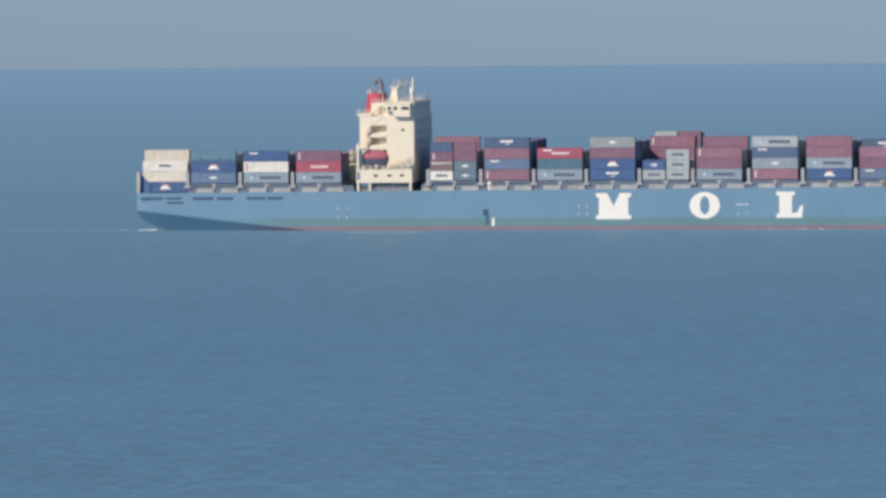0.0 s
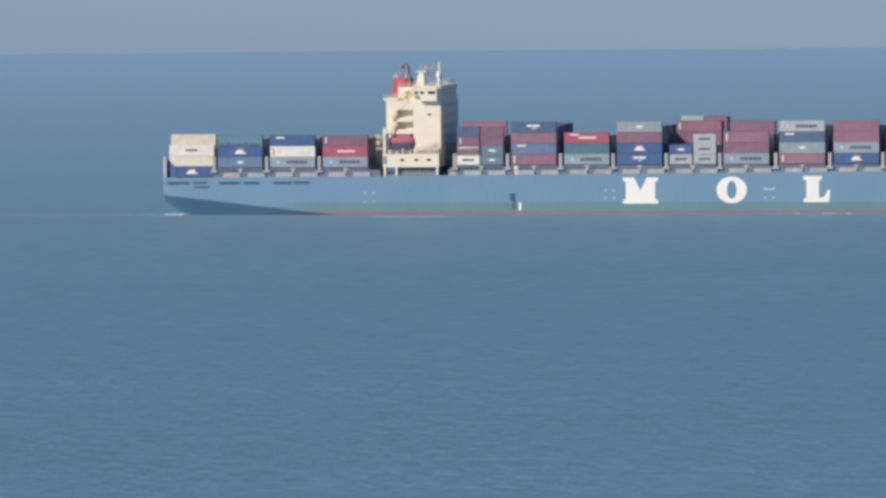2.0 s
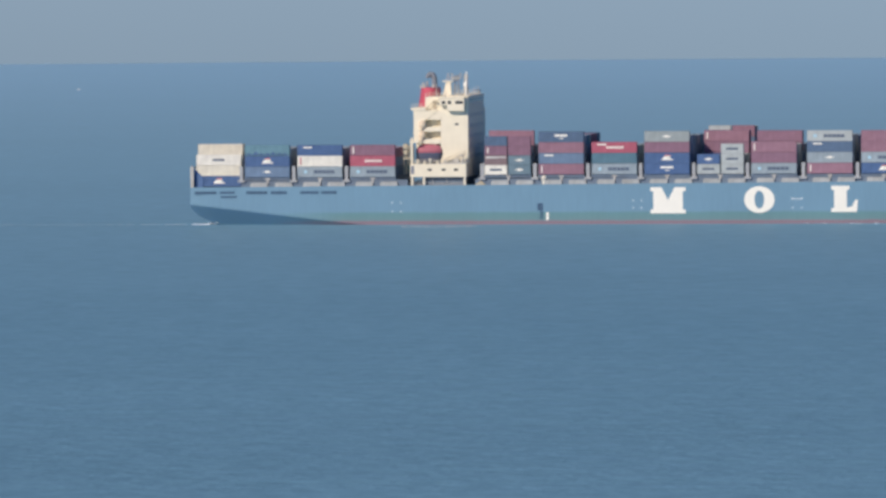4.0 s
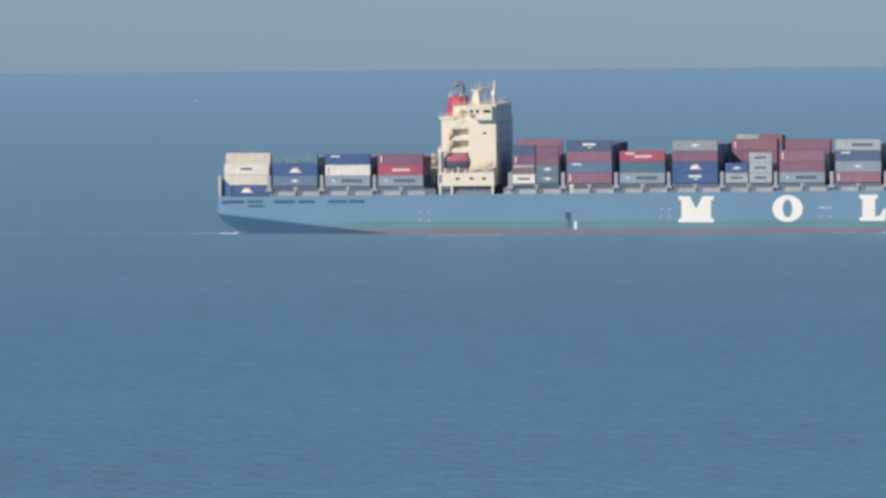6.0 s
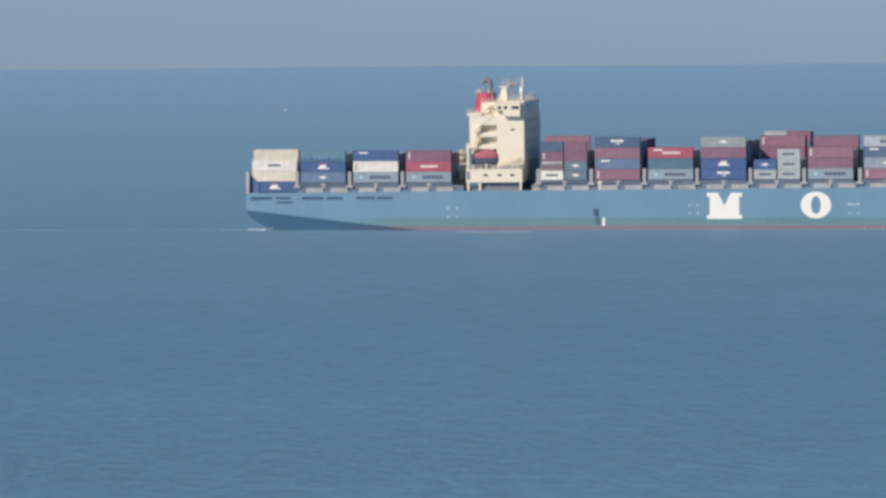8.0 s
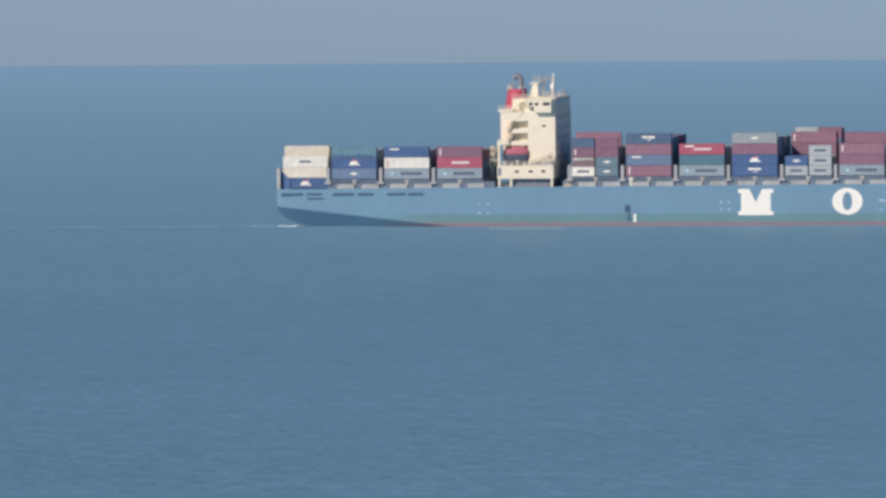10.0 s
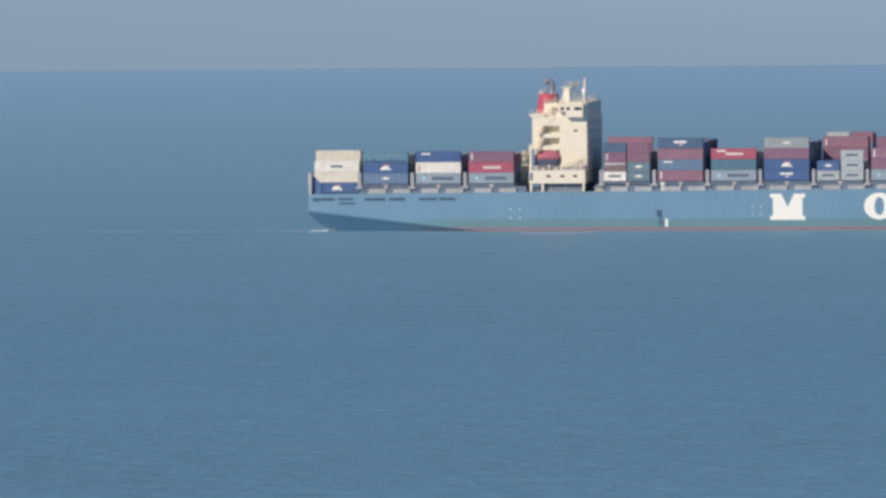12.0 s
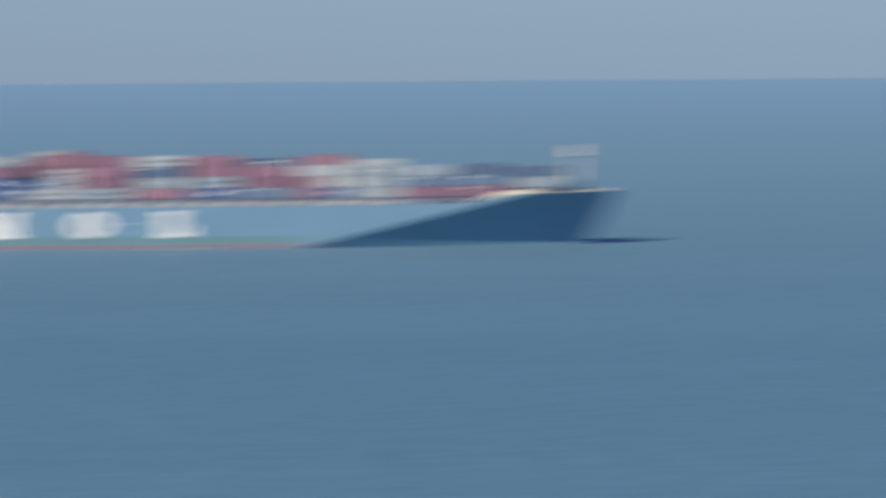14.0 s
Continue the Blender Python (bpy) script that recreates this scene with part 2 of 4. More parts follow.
def prism(bm, pts, axis, lo, hi):
    """Extrude a polygon. axis 'y': pts are (x, z); axis 'x': pts are (y, z); axis 'z': pts are (x, y)."""
    def at(p, d):
        return {"y": (p[0], d, p[1]), "x": (d, p[0], p[1]), "z": (p[0], p[1], d)}[axis]
    a = [bm.verts.new(at(p, lo)) for p in pts]
    b = [bm.verts.new(at(p, hi)) for p in pts]
    bm.faces.new(a)
    bm.faces.new(b[::-1])
    for i in range(len(pts)):
        j = (i + 1) % len(pts)
        bm.faces.new((a[j], a[i], b[i], b[j]))


def mesh_of(name, bm, material):
    bmesh.ops.recalc_face_normals(bm, faces=bm.faces)
    me = bpy.data.meshes.new(name)
    bm.to_mesh(me)
    bm.free()
    me.materials.append(material)
    return me


def part(name, bm, material, parent, label=""):
    """One mesh object under a thing or a part."""
    ob = new(name, mesh_of(name, bm, material))
    ob.parent = parent
    if label:
        tagged(ob, label)
    return ob


def shared(name, me, parent, at=(0, 0, 0)):
    ob = new(name, me)
    ob.parent = parent
    ob.location = at
    return ob


def bevel(bm, w, seg=1):
    bmesh.ops.bevel(bm, geom=list(bm.edges), offset=w, segments=seg, affect="EDGES", clamp_overlap=True)


# ---------------------------------------------------------------- sea
def sea():
    bm = bmesh.new()
    rings = [0.0] + [4908.0 * (i / 40) ** 1.5 for i in range(1, 41)]
    seg = 180
    c = bm.verts.new((0, 0, 0))
    prev = None
    for r in rings[1:]:
        cur = [bm.verts.new((r * math.cos(2 * math.pi * k / seg), r * math.sin(2 * math.pi * k / seg), 0)) for k in range(seg)]
        for k in range(seg):
            j = (k + 1) % seg
            if prev is None:
                bm.faces.new((c, cur[k], cur[j]))
            else:
                bm.faces.new((prev[k], cur[k], cur[j], prev[j]))
        prev = cur
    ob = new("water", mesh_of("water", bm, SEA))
    return tagged(ob, "calm hazy blue sea with fine ripples", "sea", kind="structure")


# ---------------------------------------------------------------- ship
LOA, HALF = 296.0, 20.0
HEADING = -7.5
SHIP0 = Vector((-82.07, 2425.65, 0.0))
SPEED = 3.913
FLOAT = 0.5            # the ship's own zero stands this far above the water


def ship_pose(t):
    a = radians(HEADING)
    return pose(SHIP0.x + SPEED * t * math.cos(a), SHIP0.y + SPEED * t * math.sin(a), FLOAT, 0, 0, HEADING)


def smooth(a, b, x):
    t = min(1.0, max(0.0, (x - a) / (b - a)))
    return t * t * (3 - 2 * t)


def deck_z(s):
    return 9.75 + 0.0056 * min(s, 250) + 2.65 * smooth(252, 272, s)


def stem_s(z):
    return 288.0 + 0.57 * z


def stern_s(z):
    return 0.0 if z >= 5.0 else 0.22 * (5.0 - z) ** 2


def breadth(s, z):
    b = HALF
    zk = 5.1 - 0.118 * s                      # counter: turns inboard below this line
    if z < zk:
        b -= 1.1 * (zk - z)
    if s < 6:
        b -= 0.03 * (6 - s) ** 2 * 0.5
    sk = 214.0 + 4.35 * max(z, -1.0)          # end of the flat side, forward
    if s > sk:
        e = stem_s(z)
        q = min(1.0, (s - sk) / (e - sk))
        b = min(b, HALF * (1 - q ** 1.07))
    return max(b, 0.12)


def hull(ship):
    bm = bmesh.new()
    nu, nv = 170, 46
    grid = {}
    for side in (-1, 1):
        for i in range(nu + 1):
            u = i / nu
            for j in range(nv + 1):
                w = j / nv
                s, z = u * LOA, 0.0
                for _ in range(6):
                    z = -3.0 + w * (deck_z(s) + 3.0)
                    s = stern_s(z) + u * (stem_s(z) - stern_s(z))
                grid[side, i, j] = bm.verts.new((s, side * breadth(s, z), z))
        for i in range(nu):
            for j in range(nv):
                q = [grid[side, i, j], grid[side, i + 1, j], grid[side, i + 1, j + 1], grid[side, i, j + 1]]
                bm.faces.new(q if side < 0 else q[::-1])
    for j in range(nv):                        # transom and stem plate
        bm.faces.new((grid[-1, 0, j], grid[-1, 0, j + 1], grid[1, 0, j + 1], grid[1, 0, j]))
        bm.faces.new((grid[-1, nu, j], grid[1, nu, j], grid[1, nu, j + 1], grid[-1, nu, j + 1]))
    for i in range(nu):                        # bottom
        bm.faces.new((grid[-1, i, 0], grid[1, i, 0], grid[1, i + 1, 0], grid[-1, i + 1, 0]))
    h = part("hull", bm, HULL, ship, "light blue hull with a green boot-top and red underwater paint")
    bm = bmesh.new()
    a = []
    for i in range(nu + 1):
        g0, g1 = i / nu * LOA, deck_z(i / nu * LOA) - 0.12
        b = max(0.05, breadth(g0, g1) - 0.15)
        a.append((bm.verts.new((g0, -b, g1)), bm.verts.new((g0, b, g1))))
    for i in range(nu):
        bm.faces.new((a[i][0], a[i + 1][0], a[i + 1][1], a[i][1]))
    part("deck", bm, DECK, ship, "dark weather deck")
    return h


def slab_y(name, pts, mat, parent, label="", y=-HALF, t=0.05, depth=0.0):
    bm = bmesh.new()
    prism(bm, pts, "y", y - t, y + depth)
    return part(name, bm, mat, parent, label)


def rounded(x0, x1, z0, z1, r=0.25, k=3):
    pts = []
    for cx, cz, a0 in ((x1 - r, z0 + r, -90), (x1 - r, z1 - r, 0), (x0 + r, z1 - r, 90), (x0 + r, z0 + r, 180)):
        for i in range(k + 1):
            a = radians(a0 + 90 * i / k)
            pts.append((cx + r * math.cos(a), cz + r * math.sin(a)))
    return pts


def hull_details(h):
    # three big white painted shapes
    x, z = 125.6, 2.35
    pts = [(0, 0), (9.5, 0), (9.5, 1.0), (8.75, 1.15), (8.75, 5.9), (9.5, 6.05), (9.5, 7.05), (6.5, 7.05), (4.75, 3.6), (3.0, 7.05), (0, 7.05), (0, 6.05), (0.75, 5.9), (0.75, 1.15), (0, 1.0)]
    slab_y("painted_mark", [(x + a, z + b) for a, b in pts], MARK, h, "big white notched block shape")
    bm = bmesh.new()
    k, cx, cz = 40, 155.05, 6.0
    rings = []
    for (rx, rz), y in (((4.1, 3.6), -20.05), ((1.3, 2.4), -20.05), ((1.3, 2.4), -20.0), ((4.1, 3.6), -20.0)):
        rings.append([bm.verts.new((cx + rx * math.cos(2 * math.pi * i / k), y, cz + rz * math.sin(2 * math.pi * i / k))) for i in range(k)])
    for r in range(4):
        for i in range(k):
            j = (i + 1) % k
            bm.faces.new((rings[r][i], rings[r][j], rings[(r + 1) % 4][j], rings[(r + 1) % 4][i]))
    part("painted_mark", bm, MARK, h, "big white ring shape")
    x, z = 174.45, 2.6
    pts = [(0, 0), (6.9, 0), (7.2, 3.3), (6.5, 3.3), (5.6, 1.5), (4.2, 1.15), (4.2, 5.9), (4.9, 6.05), (4.9, 7.05), (0, 7.05), (0, 6.05), (0.75, 5.9), (0.75, 1.15), (0, 1.0)]
    slab_y("painted_mark", [(x + a, z + b) for a, b in pts], MARK, h, "big white angle shape")
    # mooring openings near the stern: flat dark plates painted as their inner shade
    for x0, x1, z0, z1 in ((1.2, 7.3, 7.95, 8.65), (8.1, 12.3, 8.05, 8.65), (15.4, 21.2, 7.9, 8.65), (22.1, 26.6, 7.9, 8.65), (30.2, 35.3, 7.95, 8.65), (35.9, 40.2, 7.95, 8.65), (8.4, 12.9, 6.9, 7.4)):
        slab_y("mooring_port", rounded(x0, x1, z0, z1, 0.25), DARK, h, "flat dark plate painted as the shade inside a mooring opening", t=0.02)
        bm = bmesh.new()
        for zz in (z0 - 0.1, z1):
            box(bm, x0 - 0.1, x1 + 0.1, -20.07, -19.98, zz, zz + 0.1)
        part("rim", bm, HULL, h)
    slab_y("pilot_door", rounded(94.9, 96.4, 3.3, 5.2, 0.15), DARK, h, "dark pilot door", t=0.03)
    bm = bmesh.new()
    for x in (95.55, 96.25):
        box(bm, x, x + 0.14, -20.08, -20.0, 0.9, 3.35)
    for k in range(9):
        box(bm, 95.6, 96.35, -20.07, -20.0, 1.0 + k * 0.27, 1.1 + k * 0.27)
    part("ladder", bm, DARK, h, "dark rope ladder below the pilot door")
    slab_y("draught_mark", [(97.25, 0.6), (97.95, 0.6), (97.95, 2.75), (97.25, 2.75)], MARK, h, "white vertical draught bar", t=0.03)
    for bx, bz, w, hh in ((55.1, 2.9, 2.4, 2.4), (120.7, 3.7, 2.2, 2.0), (163.8, 3.6, 2.4, 2.6)):
        for i in (0, 1):
            for j in (0, 1):
                slab_y("tug_mark", rounded(bx + i * w, bx + i * w + 0.45, bz + j * hh, bz + j * hh + 0.4, 0.1, 2), FADED, h, t=0.03)
    slab_y("name_bar", [(163.6, 6.0), (166.8, 6.0), (166.8, 6.3), (163.6, 6.3)], FADED, h, t=0.03)


BAYS = [1.5, 15.1, 29.5, 43.9, 80.9, 95.3, 109.7, 124.0, 138.4, 152.9, 168.0, 182.6, 196.9, 211.3, 225.7, 240.1, 254.5, 268.8]


def bay_base(i):
    return 9.9 if i == 0 else 12.45 if i < 4 else 12.95 if i < 16 else (13.1, 15.2)[i - 16]


def deck_gear(ship):
    """Hatch covers, coamings, lashing bridges and pedestals."""
    bm = bmesh.new()
    box(bm, -0.45, 0.45, -0.35, 0.35, 0, 4.0)
    box(bm, -0.95, 0.95, -0.45, 0.45, -0.35, 0.25)
    post_me = mesh_of("post", bm, POSTS)
    bm = bmesh.new()
    box(bm, -0.25, 0.25, -0.2, 0.2, -0.9, 0.1)
    box(bm, -0.65, 0.65, -0.3, 0.3, 0.1, 0.5)
    ped_me = mesh_of("pedestal", bm, STEEL)
    for i, s in enumerate(BAYS):
        if i == 0:
            continue
        zb = bay_base(i)
        hw = HALF if i < 15 else (19.0, 17.0, 13.0)[i - 15]
        zd = deck_z(s + 6) - 0.12
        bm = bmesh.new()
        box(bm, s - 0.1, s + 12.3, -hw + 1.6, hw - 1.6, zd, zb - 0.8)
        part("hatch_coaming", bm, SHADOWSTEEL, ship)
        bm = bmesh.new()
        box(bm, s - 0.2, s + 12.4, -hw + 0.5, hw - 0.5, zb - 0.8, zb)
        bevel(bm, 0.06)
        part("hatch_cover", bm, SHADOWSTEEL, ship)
        if i < 16:
            for k in (1.35, 8.05):
                bm = bmesh.new()
                x0 = s + k
                prism(bm, [(x0, zd), (x0 + 4.9, zd), (x0 + 4.75, zd + 1.15), (x0 + 0.25, zd + 1.15)], "y", -hw + 0.1, -hw + 0.5)
                prism(bm, [(x0 + 0.3, zd + 1.1), (x0 + 4.7, zd + 1.1), (x0 + 4.7, zd + 1.28), (x0 + 0.3, zd + 1.28)], "y", -hw + 0.02, -hw + 0.58)
                part("bulwark_plate", bm, PLATE, ship, "pale grey bulwark plate")
            shared("pedestal", ped_me, ship, (s + 6.1, -hw + 0.7, zb - 0.75))
        if 0 < i < 16:
            br = new("lashing_bridge")
            br.parent = ship
            x = s - 1.05
            for r in range(9):
                shared("post", post_me, br, (x, -hw + 0.5 + r * 4.875, zb - 1.0))
            bm = bmesh.new()
            box(bm, x - 0.35, x + 0.35, -hw + 0.1, hw - 0.1, zb - 0.7, zb - 0.45)
            box(bm, x - 0.3, x + 0.3, -hw + 0.6, hw - 0.6, zb + 2.6, zb + 2.75)
            part("walkway", bm, STEEL, br)
    # Plates added to fill the deck-edge gaps with a shade tone.
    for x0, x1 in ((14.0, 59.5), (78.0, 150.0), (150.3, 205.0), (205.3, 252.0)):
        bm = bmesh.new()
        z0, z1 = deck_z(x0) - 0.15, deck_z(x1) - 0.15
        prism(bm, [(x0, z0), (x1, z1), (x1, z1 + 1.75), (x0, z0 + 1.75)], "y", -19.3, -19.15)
        part("coaming_side", bm, SHADOWSTEEL, ship, "slate grey plate added along the deck in the gaps' shade tone")
    # stern frame
    st = new("stern_frame")
    st.parent = ship
    for y in (-19.2, -9.3, 0, 9.3, 19.2):
        bm = bmesh.new()
        prism(bm, [(0.1, 9.7), (0.9, 9.7), (0.9, 15.2), (0.4, 15.7), (0.0, 15.2)], "y", y - 0.35, y + 0.35)
        part("post", bm, STEEL, st, "pale grey stern post")
    bm = bmesh.new()
    box(bm, 0.12, 0.78, -18.9, 18.9, 12.6, 13.0)
    box(bm, 0.12, 0.78, -18.9, 18.9, 14.9, 15.15)
    prism(bm, [(0.12, 9.7), (0.45, 9.7), (0.45, 12.0), (0.12, 12.0)], "y", -19.0, 19.0)
    part("crossbeam", bm, SHADOWSTEEL, st)
    # Added plate: its stepped blue shape stands in for a shadow on the boxes.
    bm = bmesh.new()
    prism(bm, [(0.9, 9.75), (3.4, 9.75), (3.4, 12.6), (2.9, 12.9), (2.3, 13.5), (1.6, 14.1), (0.9, 15.0)], "y", -18.3, -18.15)
    part("side_plate", bm, CPAINT["blue"], st, "dark blue stepped plate in the shape of a cast shadow")
    # forecastle
    bm = bmesh.new()
    for y in (-1, 1):
        prev = None
        for k in range(26):
            s = 258 + k * 1.46
            z = deck_z(s)
            b = breadth(s, z) + 0.02
            up = 0.35 + 0.75 * smooth(262, 266, s) * (1 - smooth(273, 277, s))
            cur = [bm.verts.new((s, y * b, z - 0.05)), bm.verts.new((s, y * b, z + up)), bm.verts.new((s, y * (b - 0.35), z + up)), bm.verts.new((s, y * (b - 0.35), z - 0.05))]
            if prev:
                for a in range(4):
                    c = (a + 1) % 4
                    bm.faces.new((prev[a], cur[a], cur[c], prev[c]))
            prev = cur
    part("bulwark", bm, WHITE, ship, "pale bulwark edge round the forecastle")
    m = new("foremast")
    m.parent = ship
    bm = bmesh.new()
    rod(bm, (285.2, 0, 14.2), (285.2, 0, 24.8), 0.85, 12, 0.55)
    part("pole", bm, CREAM, m)
    bm = bmesh.new()
    box(bm, 283.7, 286.7, -1.6, 1.6, 23.3, 23.7)
    box(bm, 284.2, 286.2, -0.9, 0.9, 23.7, 26.2)
    part("platform", bm, CREAM, m)
    for y in (-1.5, 1.5):
        bm = bmesh.new()
        rod(bm, (283.2, y, 14.2), (285.0, y * 0.2, 22.5), 0.12)
        part("stay", bm, STEEL, m)
    # a vent head and a covered heap beside the hatches
    bm = bmesh.new()
    bmesh.ops.create_uvsphere(bm, u_segments=14, v_segments=9, radius=0.8, matrix=Matrix.Translation((96.7, -19.3, 12.0)))
    rod(bm, (96.7, -19.3, 10.1), (96.7, -19.3, 11.7), 0.55, 12)
    part("vent_head", bm, CREAM, ship, "cream mushroom vent on the deck edge")
    bm = bmesh.new()
    prism(bm, [(77.6, 10.0), (80.9, 10.0), (80.4, 10.7), (79.6, 11.3), (79.0, 11.1), (78.3, 10.5)], "y", -19.8, -18.2)
    bevel(bm, 0.1)
    part("canvas_cover", bm, TAN, ship, "tan canvas cover")


def rail(bm, a, b, n=6, h=1.1, r=0.05):
    a, b = Vector(a), Vector(b)
    for k in range(n + 1):
        p = a.lerp(b, k / n)
        rod(bm, p, p + Vector((0, 0, h)), r, 4)
    for z in (h * 0.5, h):
        rod(bm, a + Vector((0, 0, z)), b + Vector((0, 0, z)), r, 4)


def superstructure(ship):
    W = 16.8
    # tower
    bm = bmesh.new()
    box(bm, 68.3, 75.75, -W, W, 15.9, 34.0)
    box(bm, 70.2, 75.748, W - 0.1, 20.0, 15.9, 30.4)
    tower = part("tower", bm, WHITE, ship, "off-white accommodation tower")
    bm = bmesh.new()
    box(bm, 60.9, 64.0, -W, W, 21.5, 30.6)
    box(bm, 60.9, 64.0, -11.5, 11.5, 15.9, 21.6)
    part("aft_block", bm, WHITE, ship)
    bm = bmesh.new()
    box(bm, 64.0, 68.3, -14.3, 14.3, 21.3, 30.6)
    box(bm, 64.0, 68.3, -11.5, 11.5, 15.9, 21.4)
    part("core", bm, WHITE, ship)
    for z0, z1 in ((21.3, 22.6), (24.6, 25.8), (27.8, 30.3)):
        bm = bmesh.new()
        box(bm, 63.9, 68.4, -W - 0.02, W + 0.02, z0 + 0.75, z1)
        box(bm, 63.9, 68.4, -W - 0.06, -W + 0.12, z0, z0 + 0.8)
        part("deck_slab", bm, WHITE, ship)
    bm = bmesh.new()
    box(bm, 61.3, 68.2, -15.6, -11.4, 15.9, 17.9)
    bevel(bm, 0.15)
    part("boat_cradle", bm, SHADOWSTEEL, ship)
    # stair flights in the open decks
    bm = bmesh.new()
    for x0, z0, x1, z1 in ((64.3, 27.9, 67.6, 30.4), (64.3, 31.0, 67.8, 33.6)):
        for dy in (-16.25, -16.9):
            rod(bm, (x0, dy, z0), (x1, dy, z1), 0.09, 6)
    part("stair", bm, WHITE, ship)
    # lower box on columns
    bm = bmesh.new()
    box(bm, 60.3, 75.6, -20.0, 20.0, 12.35, 15.9)
    bevel(bm, 0.08)
    low = part("lower_house", bm, WHITE, ship, "off-white lower house reaching the ship's side")
    for s in (65.6, 69.4, 72.8):
        slab_y("window", rounded(s - 0.6, s + 0.6, 14.05, 14.65, 0.28), GLASS, low, y=-20.0, t=0.03)
        bm = bmesh.new()
        box(bm, s - 0.8, s + 0.8, -20.06, -20.0, 13.85, 13.97)
        part("sill", bm, WHITE, low)
    slab_y("side_light_recess", rounded(60.5, 61.4, 13.2, 15.4, 0.2), SOOT, low, y=-20.0, t=0.04)
    # Slate wall: the shade of the open passage is put into its colour.
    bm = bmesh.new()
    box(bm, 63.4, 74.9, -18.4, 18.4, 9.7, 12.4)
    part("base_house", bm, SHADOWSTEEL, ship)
    bm = bmesh.new()
    box(bm, -0.28, 0.28, -0.28, 0.28, 0, 2.6)
    col_me = mesh_of("column", bm, WHITE)
    for s in (60.8, 64.0, 75.1):
        for y in (-19.6, 19.6):
            shared("column", col_me, ship, (s, y, 9.75))
    # bridge with wings
    bm = bmesh.new()
    box(bm, 70.3, 74.9, -18.6, 18.6, 30.2, 33.6)
    box(bm, 68.2, 70.31, -18.58, 18.58, 31.75, 33.58)
    box(bm, 68.0, 75.05, -18.75, 18.75, 33.58, 33.9)
    box(bm, 70.0, 75.9, -16.2, 16.2, 30.9, 34.2)
    bridge = part("bridge", bm, WHITE, ship, "off-white bridge with enclosed wings")
    for x0, x1 in ((68.85, 69.85), (70.45, 71.45), (72.6, 74.6)):
        slab_y("window", rounded(x0, x1, 32.1, 32.9, 0.12), GLASS, bridge, y=-18.6, t=0.03)
    for k in range(12):
        bm = bmesh.new()
        y = -15.0 + k * 2.6
        box(bm, 75.88, 75.94, y, y + 2.0, 32.4, 33.6)
        part("window", bm, GLASS, bridge)
    bm = bmesh.new()
    box(bm, 75.74, 75.79, 0, 1.0, 0, 0.95)
    win_me = mesh_of("window", bm, BLIND)
    for z in (17.2, 20.0, 22.8, 25.6, 28.4):
        for k in range(12):
            shared("window", win_me, tower, (0, -15.0 + k * 2.6, z))
    slab_y("window", rounded(72.2, 73.2, 26.3, 26.8, 0.15), GLASS, tower, y=-W, t=0.03)
    for y in (-18.5, 18.5):
        bm = bmesh.new()
        rail(bm, (68.4, y, 33.9), (74.6, y, 33.9), 6)
        rail(bm, (74.6, y, 33.9), (74.6, y * 0.82, 33.9), 3)
        part("railing", bm, WHITE, bridge)
    bm = bmesh.new()
    for a, c in (((64.2, -17.05, 30.5), (66.6, -17.05, 33.0)), ((66.6, -17.05, 33.0), (68.1, -17.05, 32.2)), ((65.2, -17.05, 30.5), (67.2, -17.05, 32.4))):
        rod(bm, a, c, 0.13, 6)
    part("stair_frame", bm, TAN, ship, "tan handrails of an outside stair")
    for x, w, h in ((69.3, 0.7, 0.9), (70.6, 1.0, 0.6), (71.5, 0.4, 1.4), (74.0, 0.8, 1.1)):
        bm = bmesh.new()
        box(bm, x, x + w, -18.3, -17.4, 15.88, 15.9 + h)
        bevel(bm, 0.06)
        part("winch_gear", bm, POSTS, ship, "grey winch gear on the boat deck")
    for x, w, h in ((61.9, 0.5, 1.3), (63.6, 0.8, 0.7), (65.4, 0.45, 1.5), (67.2, 0.7, 0.8)):
        bm = bmesh.new()
        box(bm, x, x + w, -18.9, -18.2, 15.88, 15.9 + h)
        bevel(bm, 0.06)
        part("boat_chock", bm, CREAM, ship, "cream boat chock on the boat deck")
    # penthouse aft of the bridge, terrace
    bm = bmesh.new()
    box(bm, 63.9, 68.2, -15.0, 15.0, 30.3, 33.9)
    box(bm, 66.0, 68.3, -16.0, -14.0, 30.3, 33.3)
    pent = part("penthouse", bm, WHITE, ship)
    slab_y("window", rounded(67.5, 68.1, 31.9, 32.5, 0.1), GLASS, pent, y=-16.0, t=0.03)
    slab_y("door", rounded(66.3, 67.0, 30.6, 32.5, 0.1), BUFF, pent, "buff steel door", y=-16.0, t=0.03)
    bm = bmesh.new()
    box(bm, 60.2, 64.3, -17.0, 17.0, 30.4, 31.0)
    part("terrace", bm, WHITE, ship)
    for p0, p1, k in (((60.3, -16.9, 31.0), (64.0, -16.9, 31.0), 4), ((60.6, -19.9, 15.9), (75.4, -19.9, 15.9), 12), ((64.0, -15.0, 33.9), (68.2, -15.0, 33.9), 4)):
        bm = bmesh.new()
        rail(bm, p0, p1, k)
        part("railing", bm, WHITE, ship)
    # cowls beside the open decks
    for z in (26.5, 23.6):
        bm = bmesh.new()
        bmesh.ops.create_uvsphere(bm, u_segments=14, v_segments=10, radius=1.0, matrix=Matrix.Translation((63.3, -W - 0.1, z)) @ Matrix.Diagonal((1.05, 0.9, 1.15, 1)))
        rod(bm, (63.0, -W - 0.1, z - 1.5), (63.0, -W - 0.1, z), 0.55, 10)
        part("cowl", bm, BUFF, ship, "buff ventilation cowl")
